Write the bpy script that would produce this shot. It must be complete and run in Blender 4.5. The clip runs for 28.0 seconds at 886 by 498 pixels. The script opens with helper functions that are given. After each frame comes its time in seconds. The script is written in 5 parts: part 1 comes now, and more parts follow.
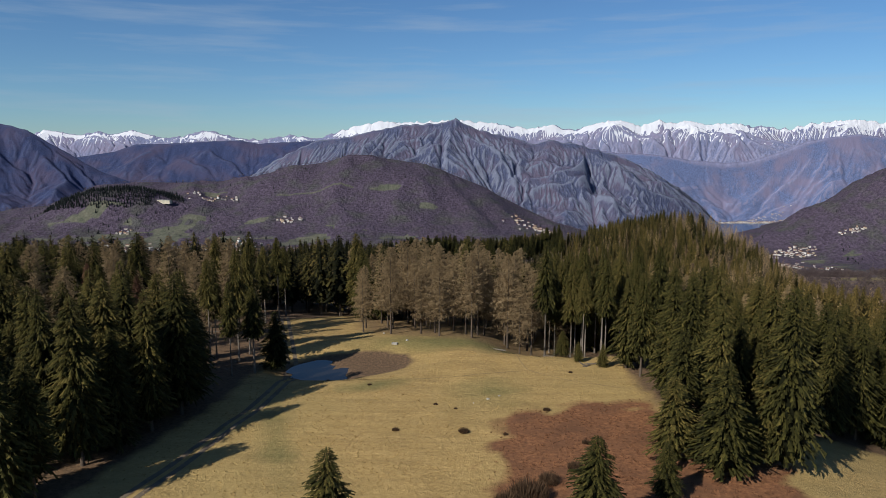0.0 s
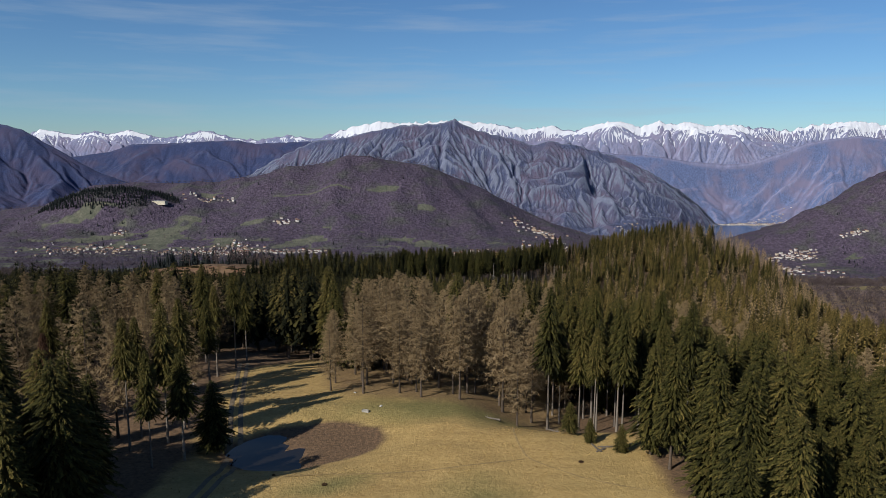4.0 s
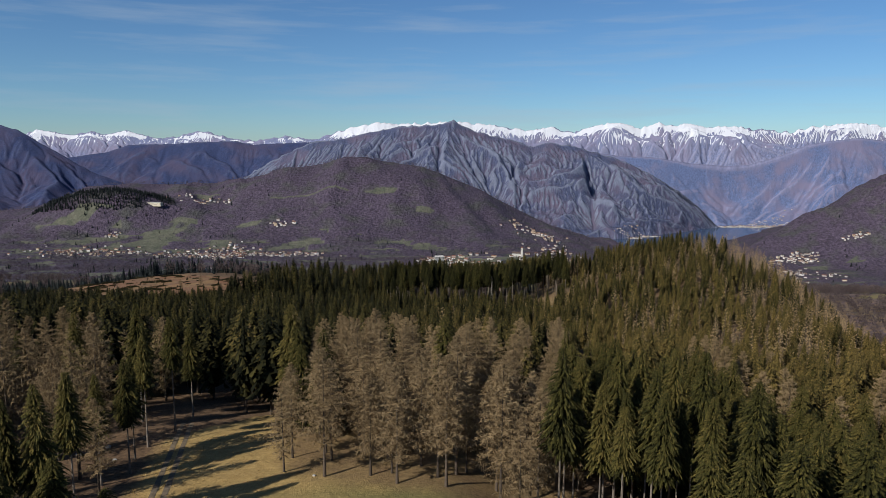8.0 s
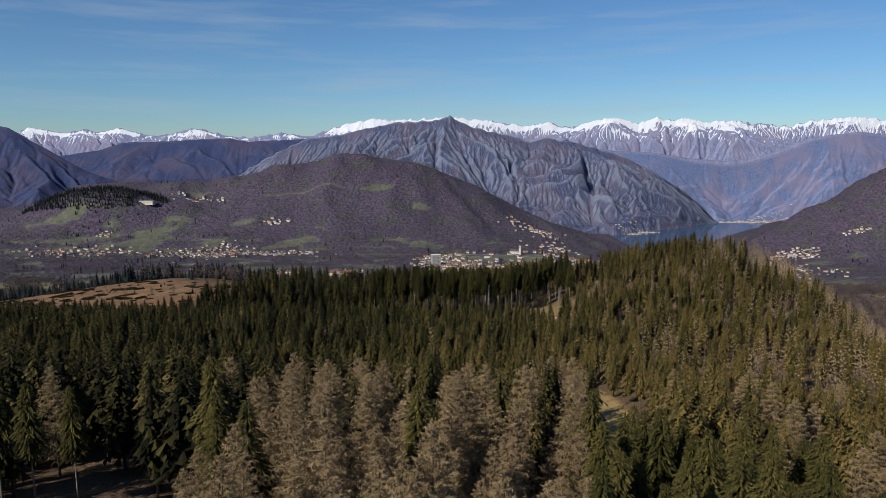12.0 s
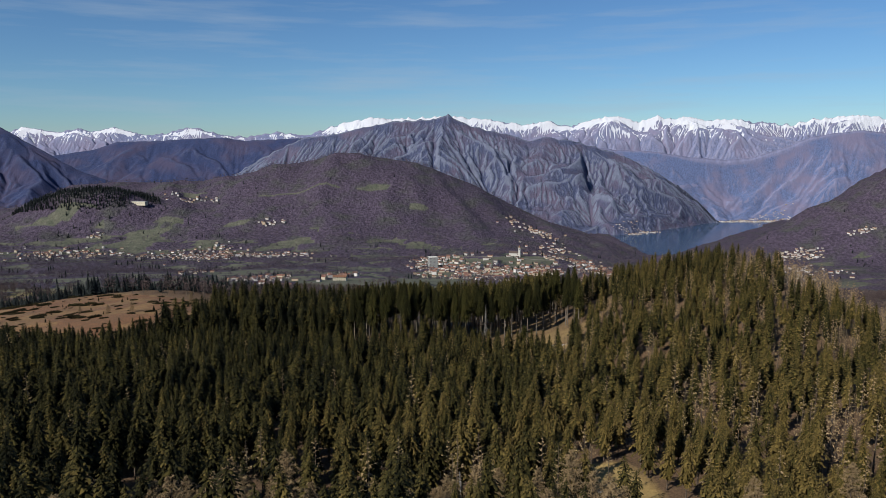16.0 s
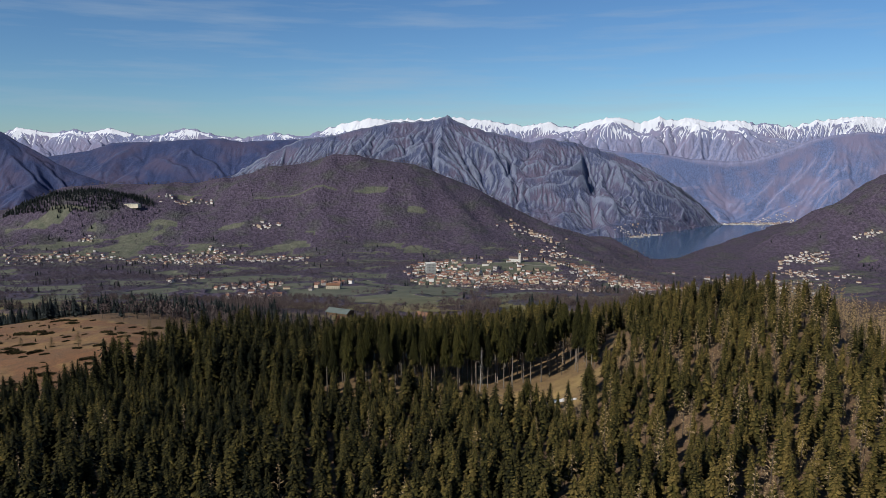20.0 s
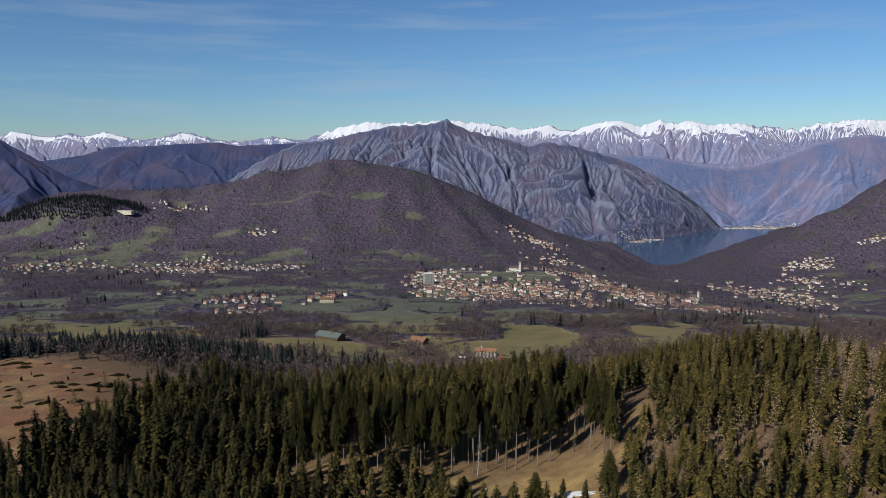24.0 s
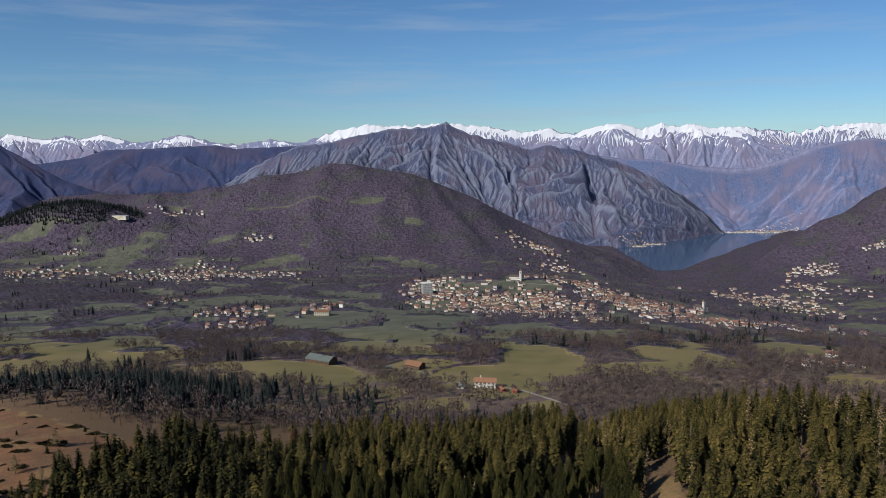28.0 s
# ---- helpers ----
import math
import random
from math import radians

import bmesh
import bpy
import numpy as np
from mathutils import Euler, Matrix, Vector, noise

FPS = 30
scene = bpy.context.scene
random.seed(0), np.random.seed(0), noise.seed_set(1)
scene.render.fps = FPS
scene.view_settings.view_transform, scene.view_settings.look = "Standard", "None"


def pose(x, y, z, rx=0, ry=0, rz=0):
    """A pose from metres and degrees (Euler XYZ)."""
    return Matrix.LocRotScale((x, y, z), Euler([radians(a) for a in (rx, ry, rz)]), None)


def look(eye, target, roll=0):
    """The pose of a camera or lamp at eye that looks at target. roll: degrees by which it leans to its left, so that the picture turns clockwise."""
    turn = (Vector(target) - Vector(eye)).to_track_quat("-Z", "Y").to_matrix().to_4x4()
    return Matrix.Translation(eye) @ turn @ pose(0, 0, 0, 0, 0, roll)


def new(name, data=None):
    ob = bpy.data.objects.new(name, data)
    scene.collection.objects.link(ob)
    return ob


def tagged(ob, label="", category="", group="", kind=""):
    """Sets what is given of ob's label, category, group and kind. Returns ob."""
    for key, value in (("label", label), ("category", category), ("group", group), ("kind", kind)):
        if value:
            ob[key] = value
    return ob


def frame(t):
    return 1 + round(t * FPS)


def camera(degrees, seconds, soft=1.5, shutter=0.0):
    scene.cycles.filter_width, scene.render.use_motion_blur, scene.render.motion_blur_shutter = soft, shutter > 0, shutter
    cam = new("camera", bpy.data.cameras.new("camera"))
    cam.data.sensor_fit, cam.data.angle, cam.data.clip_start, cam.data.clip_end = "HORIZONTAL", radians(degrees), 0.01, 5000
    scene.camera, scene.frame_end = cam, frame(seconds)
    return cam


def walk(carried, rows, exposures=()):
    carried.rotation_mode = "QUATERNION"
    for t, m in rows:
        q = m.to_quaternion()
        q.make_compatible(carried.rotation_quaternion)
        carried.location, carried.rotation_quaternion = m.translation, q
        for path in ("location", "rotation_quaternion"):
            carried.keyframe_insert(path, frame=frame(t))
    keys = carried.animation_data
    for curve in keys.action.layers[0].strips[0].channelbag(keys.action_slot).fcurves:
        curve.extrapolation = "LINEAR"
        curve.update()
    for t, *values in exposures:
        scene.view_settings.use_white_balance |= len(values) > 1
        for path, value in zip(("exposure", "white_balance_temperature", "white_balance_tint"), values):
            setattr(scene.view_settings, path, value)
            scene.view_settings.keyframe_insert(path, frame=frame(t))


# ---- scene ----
cam = camera(65.03, 28.0, 0.6)
PATH = [
    (0.0, pose(0.000, 0.000, 60.000, 81.429, 0, -0.001) @ pose(0, 0, 0, 0, 0, -0.010)),
    (1.5, pose(1.257, 10.316, 61.440, 81.433, 0, -0.027) @ pose(0, 0, 0, 0, 0, 0.015)),
    (3.0, pose(2.402, 20.770, 63.096, 81.432, 0, -0.063) @ pose(0, 0, 0, 0, 0, 0.057)),
    (6.0, pose(4.499, 42.904, 66.575, 81.449, 0, -0.116) @ pose(0, 0, 0, 0, 0, 0.327)),
    (7.5, pose(5.423, 53.781, 67.024, 81.502, 0, -0.154) @ pose(0, 0, 0, 0, 0, 0.292)),
    (9.0, pose(6.355, 65.650, 66.767, 81.441, 0, -0.221) @ pose(0, 0, 0, 0, 0, 0.146)),
    (10.5, pose(7.665, 79.940, 66.495, 81.305, 0, -0.313) @ pose(0, 0, 0, 0, 0, -0.011)),
    (12.0, pose(8.969, 96.139, 66.242, 81.189, 0, -0.376) @ pose(0, 0, 0, 0, 0, -0.046)),
    (15.0, pose(12.257, 133.163, 65.927, 81.122, 0, -0.441) @ pose(0, 0, 0, 0, 0, -0.127)),
    (16.5, pose(14.425, 153.406, 66.402, 81.107, 0, -0.460) @ pose(0, 0, 0, 0, 0, -0.092)),
    (18.0, pose(16.613, 173.444, 67.778, 81.101, 0, -0.448) @ pose(0, 0, 0, 0, 0, 0.001)),
    (19.5, pose(18.340, 192.592, 70.086, 81.123, 0, -0.448) @ pose(0, 0, 0, 0, 0, -0.036)),
    (21.0, pose(19.815, 211.092, 73.618, 81.187, 0, -0.471) @ pose(0, 0, 0, 0, 0, -0.064)),
    (24.0, pose(22.235, 245.494, 83.014, 81.296, 0, -0.502) @ pose(0, 0, 0, 0, 0, -0.127)),
    (25.5, pose(23.144, 260.814, 87.415, 81.341, 0, -0.505) @ pose(0, 0, 0, 0, 0, -0.168)),
    (27.0, pose(24.362, 275.901, 91.676, 81.365, 0, -0.511) @ pose(0, 0, 0, 0, 0, -0.130)),
    (28.0, pose(25.364, 285.997, 94.621, 81.392, 0, -0.503) @ pose(0, 0, 0, 0, 0, -0.089)),
]
walk(cam, PATH)

# ---- world and sun ----
SUN_AZ, SUN_EL = math.atan2(-0.71, -0.70), radians(35)
SUN_DIR = Vector((math.sin(SUN_AZ) * math.cos(SUN_EL), math.cos(SUN_AZ) * math.cos(SUN_EL), math.sin(SUN_EL)))
world = bpy.data.worlds.new("sky")
scene.world = world
world.use_nodes = True
wn, wl = world.node_tree.nodes, world.node_tree.links
sky = wn.new("ShaderNodeTexSky")
sky.sky_type, sky.sun_disc = "NISHITA", False
sky.sun_elevation, sky.sun_rotation = SUN_EL, SUN_AZ
sky.altitude, sky.air_density, sky.dust_density, sky.ozone_density = 1300, 1.0, 0.25, 4.0
wn["Background"].inputs["Strength"].default_value = 0.066
# thin cirrus, drawn out sideways, over the sky's own blue
coord, stretch = wn.new("ShaderNodeTexCoord"), wn.new("ShaderNodeMapping")
stretch.inputs["Scale"].default_value = (2.2, 2.2, 26)
stretch.inputs["Rotation"].default_value = (0.03, -0.02, 0)
wisp, wisp_range = wn.new("ShaderNodeTexNoise"), wn.new("ShaderNodeMapRange")
wisp.inputs["Scale"].default_value, wisp.inputs["Detail"].default_value, wisp.inputs["Roughness"].default_value = 2.0, 5, 0.55
for k, v in enumerate((0.48, 0.75, 0.0, 0.34)):
    wisp_range.inputs[k + 1].default_value = v
cool, veil = wn.new("ShaderNodeMix"), wn.new("ShaderNodeMix")
for n in (cool, veil):
    n.data_type = "RGBA"
cool.blend_type, cool.inputs[0].default_value, cool.inputs[7].default_value = "MULTIPLY", 1.0, (0.71, 0.955, 1.15, 1)
veil.inputs[7].default_value = (5.2, 6.3, 7.6, 1)
wl.new(coord.outputs["Generated"], stretch.inputs[0])
wl.new(stretch.outputs[0], wisp.inputs["Vector"])
wl.new(wisp.outputs[0], wisp_range.inputs[0])
wl.new(sky.outputs[0], cool.inputs[6])
wl.new(cool.outputs[2], veil.inputs[6])
wl.new(wisp_range.outputs[0], veil.inputs[0])
wl.new(veil.outputs[2], wn["Background"].inputs["Color"])
sun = new("sun", bpy.data.lights.new("sun", "SUN"))
sun.data.energy, sun.data.angle, sun.data.color = 5.0, radians(0.6), (1.0, 0.945, 0.85)
sun.matrix_world = look(SUN_DIR * 100, (0, 0, 0))
scene.view_settings.exposure = 0.15


# ---- helpers of this scene ----
def S(a, b, v):
    """Smooth step of v from a to b."""
    k = np.clip((v - a) / (b - a), 0, 1)
    return k * k * (3 - 2 * k)


def hashed(ix, iy, seed):
    h = np.sin(ix * 127.1 + iy * 311.7 + seed * 74.7) * 43758.5453
    return h - np.floor(h)


def vnoise(x, y, seed=0):
    """Value noise, 0 to 1."""
    ix, iy = np.floor(x), np.floor(y)
    fx, fy = x - ix, y - iy
    fx, fy = fx * fx * (3 - 2 * fx), fy * fy * (3 - 2 * fy)
    a, b = hashed(ix, iy, seed), hashed(ix + 1, iy, seed)
    c, d = hashed(ix, iy + 1, seed), hashed(ix + 1, iy + 1, seed)
    return (a + (b - a) * fx) * (1 - fy) + (c + (d - c) * fx) * fy


def fbm(x, y, octaves=4, seed=0, ridged=False):
    out, amp, tot = 0.0, 1.0, 0.0
    for k in range(octaves):
        n = vnoise(x, y, seed + k)
        if ridged:
            n = 1 - abs(2 * n - 1)
        out, tot = out + amp * n, tot + amp
        x, y, amp = x * 2.03 + 5.2, y * 2.03 + 1.7, amp * 0.5
    return out / tot


def gnoise(x, y, seed=0):
    """Gradient noise, about -1 to 1."""
    ix, iy = np.floor(x), np.floor(y)
    fx, fy = x - ix, y - iy
    ux, uy = fx * fx * fx * (fx * (fx * 6 - 15) + 10), fy * fy * fy * (fy * (fy * 6 - 15) + 10)

    def corner(i, j):
        a = hashed(ix + i, iy + j, seed) * 6.28318
        return np.cos(a) * (fx - i) + np.sin(a) * (fy - j)

    top = corner(0, 0) * (1 - ux) + corner(1, 0) * ux
    low = corner(0, 1) * (1 - ux) + corner(1, 1) * ux
    return (top * (1 - uy) + low * uy) * 1.5


def ridges(x, y, octaves=7, seed=0, gain=2.0, fall=0.52):
    """Sharp branching ridges, 0 to about 1: each finer ridge grows on the flanks of a coarser one."""
    out, amp, tot, w = 0.0, 1.0, 0.0, 1.0
    for k in range(octaves):
        n = (1 - np.abs(gnoise(x, y, seed + k * 3))) ** 2 * w
        out, tot = out + amp * n, tot + amp
        w = np.clip(n * gain, 0, 1)
        x, y, amp = x * 2.07 + 3.1, y * 2.07 + 7.7, amp * fall
    return out / tot


def mesh_from(name, verts, faces, mats=(), face_mats=None, smooth=False, attrs=None):
    """A mesh from arrays; all faces have the same number of corners."""
    verts, faces = np.asarray(verts, np.float32), np.asarray(faces, np.int32)
    me = bpy.data.meshes.new(name)
    n, k = faces.shape
    me.vertices.add(len(verts))
    me.vertices.foreach_set("co", verts.ravel())
    me.loops.add(n * k)
    me.loops.foreach_set("vertex_index", faces.ravel())
    me.polygons.add(n)
    me.polygons.foreach_set("loop_start", np.arange(0, n * k, k, dtype=np.int32))
    for m in mats:
        me.materials.append(m)
    if face_mats is not None:
        me.polygons.foreach_set("material_index", np.asarray(face_mats, np.int32))
    me.polygons.foreach_set("use_smooth", np.full(n, smooth))
    for key, values in (attrs or {}).items():
        values = np.asarray(values, np.float32)
        if values.ndim == 1:
            me.attributes.new(key, "FLOAT", "POINT").data.foreach_set("value", values)
        else:
            me.attributes.new(key, "FLOAT_COLOR", "POINT").data.foreach_set("color", values.ravel())
    me.update()
    me.validate()
    return me


def grid_faces(rows, cols):
    i = np.arange((rows - 1) * (cols - 1))
    a = i // (cols - 1) * cols + i % (cols - 1)
    return np.stack([a, a + 1, a + cols + 1, a + cols], -1)


def part(name, me, parent=None, label=""):
    ob = new(name, me)
    ob.parent = parent
    if label:
        ob["label"] = label
    return ob


# ---- materials ----
def material(name, rough=0.9):
    m = bpy.data.materials.new(name)
    m.use_nodes = True
    p = m.node_tree.nodes["Principled BSDF"]
    p.inputs["Roughness"].default_value = rough
    p.inputs["Specular IOR Level"].default_value = 0.25
    return m, m.node_tree.nodes, m.node_tree.links, p


def node(nodes, kind, **values):
    n = nodes.new("ShaderNode" + kind)
    for key, v in values.items():
        n.inputs[key.replace("_", " ")].default_value = v
    return n


def mix(nodes, links, fac, a, b, blend="MIX"):
    """A colour mix; each argument is a socket or a value."""
    n = nodes.new("ShaderNodeMix")
    n.data_type, n.blend_type = "RGBA", blend
    for sock, v in ((n.inputs[0], fac), (n.inputs[6], a), (n.inputs[7], b)):
        if isinstance(v, (int, float)):
            sock.default_value = v
        elif isinstance(v, tuple):
            sock.default_value = (*v, 1)
        else:
            links.new(v, sock)
    return n.outputs[2]


def ramp(nodes, links, fac, lo, hi):
    n = nodes.new("ShaderNodeMapRange")
    n.inputs[1].default_value, n.inputs[2].default_value = lo, hi
    links.new(fac, n.inputs[0])
    return n.outputs[0]


def tex_noise(nodes, links, scale, detail=4, stretch=None, rough=0.55):
    """Noise at a size in metres (object space)."""
    c = nodes.new("ShaderNodeTexCoord")
    n = node(nodes, "TexNoise", Scale=scale, Detail=detail, Roughness=rough)
    if stretch:
        mp = nodes.new("ShaderNodeMapping")
        mp.inputs["Scale"].default_value = stretch
        links.new(c.outputs["Object"], mp.inputs[0])
        links.new(mp.outputs[0], n.inputs["Vector"])
    else:
        links.new(c.outputs["Object"], n.inputs["Vector"])
    return n.outputs[0]


def bump(nodes, links, p, height, strength=0.5, distance=0.1):
    b = node(nodes, "Bump", Strength=strength, Distance=distance)
    links.new(height, b.inputs["Height"])
    links.new(b.outputs[0], p.inputs["Normal"])


def plain(name, color, rough=0.85, vary=0.25, scale=1.5, metallic=0.0):
    """A surface of one colour with mottling at two sizes and a fine relief."""
    m, n, l, p = material(name, rough)
    a = tex_noise(n, l, scale, 5)
    b = tex_noise(n, l, scale * 7, 3)
    dark = tuple(c * (1 - vary) for c in color)
    light = tuple(min(1, c * (1 + vary)) for c in color)
    c1 = mix(n, l, ramp(n, l, a, 0.3, 0.7), dark, light)
    info = n.new("ShaderNodeObjectInfo")
    c2 = mix(n, l, ramp(n, l, b, 0.35, 0.7), c1, mix(n, l, 0.5, c1, dark))
    hsv = n.new("ShaderNodeHueSaturation")
    hsv.inputs["Value"].default_value = 1
    l.new(ramp(n, l, info.outputs["Random"], -1.5, 1.2), hsv.inputs["Value"])
    l.new(c2, hsv.inputs["Color"])
    l.new(hsv.outputs[0], p.inputs["Base Color"])
    p.inputs["Metallic"].default_value = metallic
    bump(n, l, p, b, 0.3, 0.05)
    return m


def foliage(name, c_dark, c_mid, c_warm, rough=0.8):
    """Needles or twigs: the tint of the tree, the tint of the branch and a fine mottle."""
    m, n, l, p = material(name, rough)
    p.inputs["Specular IOR Level"].default_value = 0.08
    at = n.new("ShaderNodeAttribute")
    at.attribute_name = "tint"
    info = n.new("ShaderNodeObjectInfo")
    add = n.new("ShaderNodeMath")
    add.operation = "ADD"
    l.new(at.outputs["Fac"], add.inputs[0])
    l.new(ramp(n, l, info.outputs["Random"], -0.0, 2.2), add.inputs[1])
    geo = n.new("ShaderNodeNewGeometry")
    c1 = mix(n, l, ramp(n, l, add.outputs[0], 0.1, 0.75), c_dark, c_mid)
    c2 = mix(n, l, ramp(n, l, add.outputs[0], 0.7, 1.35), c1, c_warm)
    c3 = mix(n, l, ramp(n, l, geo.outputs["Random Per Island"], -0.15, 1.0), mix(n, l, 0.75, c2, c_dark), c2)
    c4 = mix(n, l, ramp(n, l, tex_noise(n, l, 2.5, 3), 0.35, 0.7), mix(n, l, 0.35, c3, c_dark), c3)
    l.new(c4, p.inputs["Base Color"])
    return m


M_SPRUCE = foliage("spruce_needles", (0.006, 0.007, 0.003), (0.072, 0.061, 0.017), (0.172, 0.122, 0.038))
M_LARCH = foliage("larch_twigs", (0.165, 0.118, 0.066), (0.325, 0.236, 0.132), (0.400, 0.280, 0.155), 0.9)
# far valley twigs: distance haze is painted in as a blue cast
M_BROAD = foliage("hazy_twigs", (0.044, 0.036, 0.050), (0.086, 0.070, 0.090), (0.130, 0.108, 0.116), 0.95)
# near needles brightened: sunlight is put into the colour
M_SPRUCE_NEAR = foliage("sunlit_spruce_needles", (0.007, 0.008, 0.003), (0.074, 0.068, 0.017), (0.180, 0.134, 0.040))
M_TWIGS = foliage("brown_twigs", (0.044, 0.033, 0.034), (0.088, 0.068, 0.067), (0.140, 0.110, 0.100), 0.95)
M_PINE = foliage("dark_needles", (0.010, 0.013, 0.014), (0.034, 0.042, 0.040), (0.066, 0.068, 0.056))
M_JUNIPER = foliage("juniper_needles", (0.012, 0.012, 0.006), (0.050, 0.042, 0.020), (0.095, 0.066, 0.034), 0.9)
M_SHRUB = foliage("shrub_twigs", (0.050, 0.032, 0.020), (0.120, 0.072, 0.042), (0.190, 0.125, 0.075), 0.95)
M_BARK = plain("bark", (0.11, 0.085, 0.065), 0.95, 0.4, 3)
M_PALEBARK = plain("pale_bark", (0.21, 0.18, 0.15), 0.9, 0.3, 2)


def ground_material():
    m, n, l, p = material("hillside_ground", 0.95)
    at = n.new("ShaderNodeAttribute")
    at.attribute_name = "cover"
    sep = n.new("ShaderNodeSeparateColor")
    l.new(at.outputs["Color"], sep.inputs[0])
    at2 = n.new("ShaderNodeAttribute")
    at2.attribute_name = "cover_far"
    sep2 = n.new("ShaderNodeSeparateColor")
    l.new(at2.outputs["Color"], sep2.inputs[0])
    fine, mid, big = tex_noise(n, l, 1.6, 6, rough=0.7), tex_noise(n, l, 0.22, 5), tex_noise(n, l, 0.03, 4)
    straw = mix(n, l, ramp(n, l, fine, 0.3, 0.72), (0.285, 0.185, 0.066), (0.530, 0.372, 0.152))
    straw = mix(n, l, ramp(n, l, mid, 0.35, 0.75), straw, mix(n, l, 0.45, straw, (0.260, 0.170, 0.058)))
    streak = tex_noise(n, l, 0.32, 5, (0.3, 1.5, 1), 0.6)
    straw = mix(n, l, ramp(n, l, streak, 0.42, 0.66), straw, mix(n, l, 0.5, straw, (0.225, 0.150, 0.058)))
    straw = mix(n, l, ramp(n, l, big, 0.4, 0.62), straw, mix(n, l, 0.4, straw, (0.300, 0.232, 0.092)))
    green = mix(n, l, ramp(n, l, fine, 0.3, 0.75), (0.105, 0.095, 0.033), (0.225, 0.190, 0.072))
    bracken = mix(n, l, ramp(n, l, fine, 0.3, 0.7), (0.085, 0.035, 0.016), (0.330, 0.152, 0.068))
    bracken = mix(n, l, ramp(n, l, mid, 0.4, 0.7), bracken, (0.140, 0.066, 0.033))
    litter = mix(n, l, ramp(n, l, fine, 0.3, 0.72), (0.055, 0.036, 0.022), (0.200, 0.124, 0.070))

    def edge(sock, soft=0.25):
        """The weight with an uneven border."""
        a = n.new("ShaderNodeMath")
        a.operation = "ADD"
        l.new(sock, a.inputs[0])
        l.new(ramp(n, l, mid, 0.0, 3.0), a.inputs[1])
        return ramp(n, l, a.outputs[0], 0.66 - soft, 0.66 + soft)

    field = mix(n, l, ramp(n, l, big, 0.35, 0.65), (0.112, 0.104, 0.036), (0.205, 0.168, 0.066))
    field = mix(n, l, ramp(n, l, mid, 0.2, 0.9), field, (0.160, 0.136, 0.054))
    field = mix(n, l, ramp(n, l, tex_noise(n, l, 0.0085, 3), 0.45, 0.58), field, mix(n, l, 0.6, field, (0.235, 0.175, 0.080)))
    field = mix(n, l, ramp(n, l, fine, 0.4, 0.75), mix(n, l, 0.35, field, (0.070, 0.062, 0.028)), field)
    pasture = mix(n, l, ramp(n, l, big, 0.35, 0.65), (0.066, 0.074, 0.052), (0.108, 0.108, 0.078))
    field = mix(n, l, ramp(n, l, sep2.outputs[0], 0.6, 0.98), field, pasture)
    # purple-brown scrub shifted to blue, haze put into its colour
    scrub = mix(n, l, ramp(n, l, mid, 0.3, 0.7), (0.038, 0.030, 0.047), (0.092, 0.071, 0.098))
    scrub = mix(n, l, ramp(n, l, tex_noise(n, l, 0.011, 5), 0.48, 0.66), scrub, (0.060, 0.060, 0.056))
    c = mix(n, l, edge(sep.outputs[0]), straw, green)
    c = mix(n, l, edge(sep.outputs[1]), c, bracken)
    c = mix(n, l, edge(sep.outputs[2]), c, litter)
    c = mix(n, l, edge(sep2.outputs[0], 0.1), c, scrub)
    c = mix(n, l, edge(sep2.outputs[1], 0.08), c, field)
    l.new(c, p.inputs["Base Color"])
    heads = tex_noise(n, l, 0.085, 3, rough=0.6)
    c2 = mix(n, l, ramp(n, l, heads, 0.36, 0.62), (0.56, 0.56, 0.62), (1.22, 1.20, 1.26))
    c3 = mix(n, l, ramp(n, l, sep2.outputs[2], 0.0, 1.0), (1.0, 1.0, 1.0), c2)
    l.new(mix(n, l, 1.0, c, c3, "MULTIPLY"), p.inputs["Base Color"])
    tall, low, both = n.new("ShaderNodeMath"), n.new("ShaderNodeMath"), n.new("ShaderNodeMath")
    tall.operation, low.operation = "MULTIPLY", "MULTIPLY"
    l.new(heads, tall.inputs[0])
    l.new(sep2.outputs[2], tall.inputs[1])
    l.new(fine, low.inputs[0])
    low.inputs[1].default_value = 0.02
    l.new(tall.outputs[0], both.inputs[0])
    l.new(low.outputs[0], both.inputs[1])
    bump(n, l, p, both.outputs[0], 0.9, 14)
    return m


M_GROUND = ground_material()

# ---- the ground ----
# heights along the middle line, and what rises or falls beside it
MID_Y = [-300, -80, 20, 110, 150, 182, 270, 440, 530, 600, 700, 822, 980, 1500, 2040, 2500, 3200, 5000]
MID_Z = [14, 21, 21, 18, 16.5, 12.5, -6, -31, -41, -56, -80, -99, -128, -210, -285, -318, -400, -470]
POND = (-19.2, 135.5, 13.6, 8.2, 0.35, 15.4)
LAKE_Z = -450.0


def bell(x, y, cx, cy, wx, wy, turn=0.0):
    c, s = math.cos(turn), math.sin(turn)
    u, v = ((x - cx) * c + (y - cy) * s) / wx, ((y - cy) * c - (x - cx) * s) / wy
    return np.exp(-(u * u + v * v))


HILL_X = [-2481, -1965, -1811, -1705, -1626, -1447, -1194, -1041, -887, -734, -581, -428, -327, -201, -74, 78, 206, 335, 438, 542, 699, 857, 990]
HILL_Z = [-310, -240, -225, -172, -134, -122, -122, -115, -85, -53, -25, 4, 2, -19, -44, -98, -152, -216, -268, -315, -360, -426, -480]
SLOPE_X = [1408, 1512, 1589, 1716, 1843, 1970, 2091, 2298, 2551, 3200]
SLOPE_Z = [-470, -398, -364, -293, -227, -161, -109, -19, 58, 120]


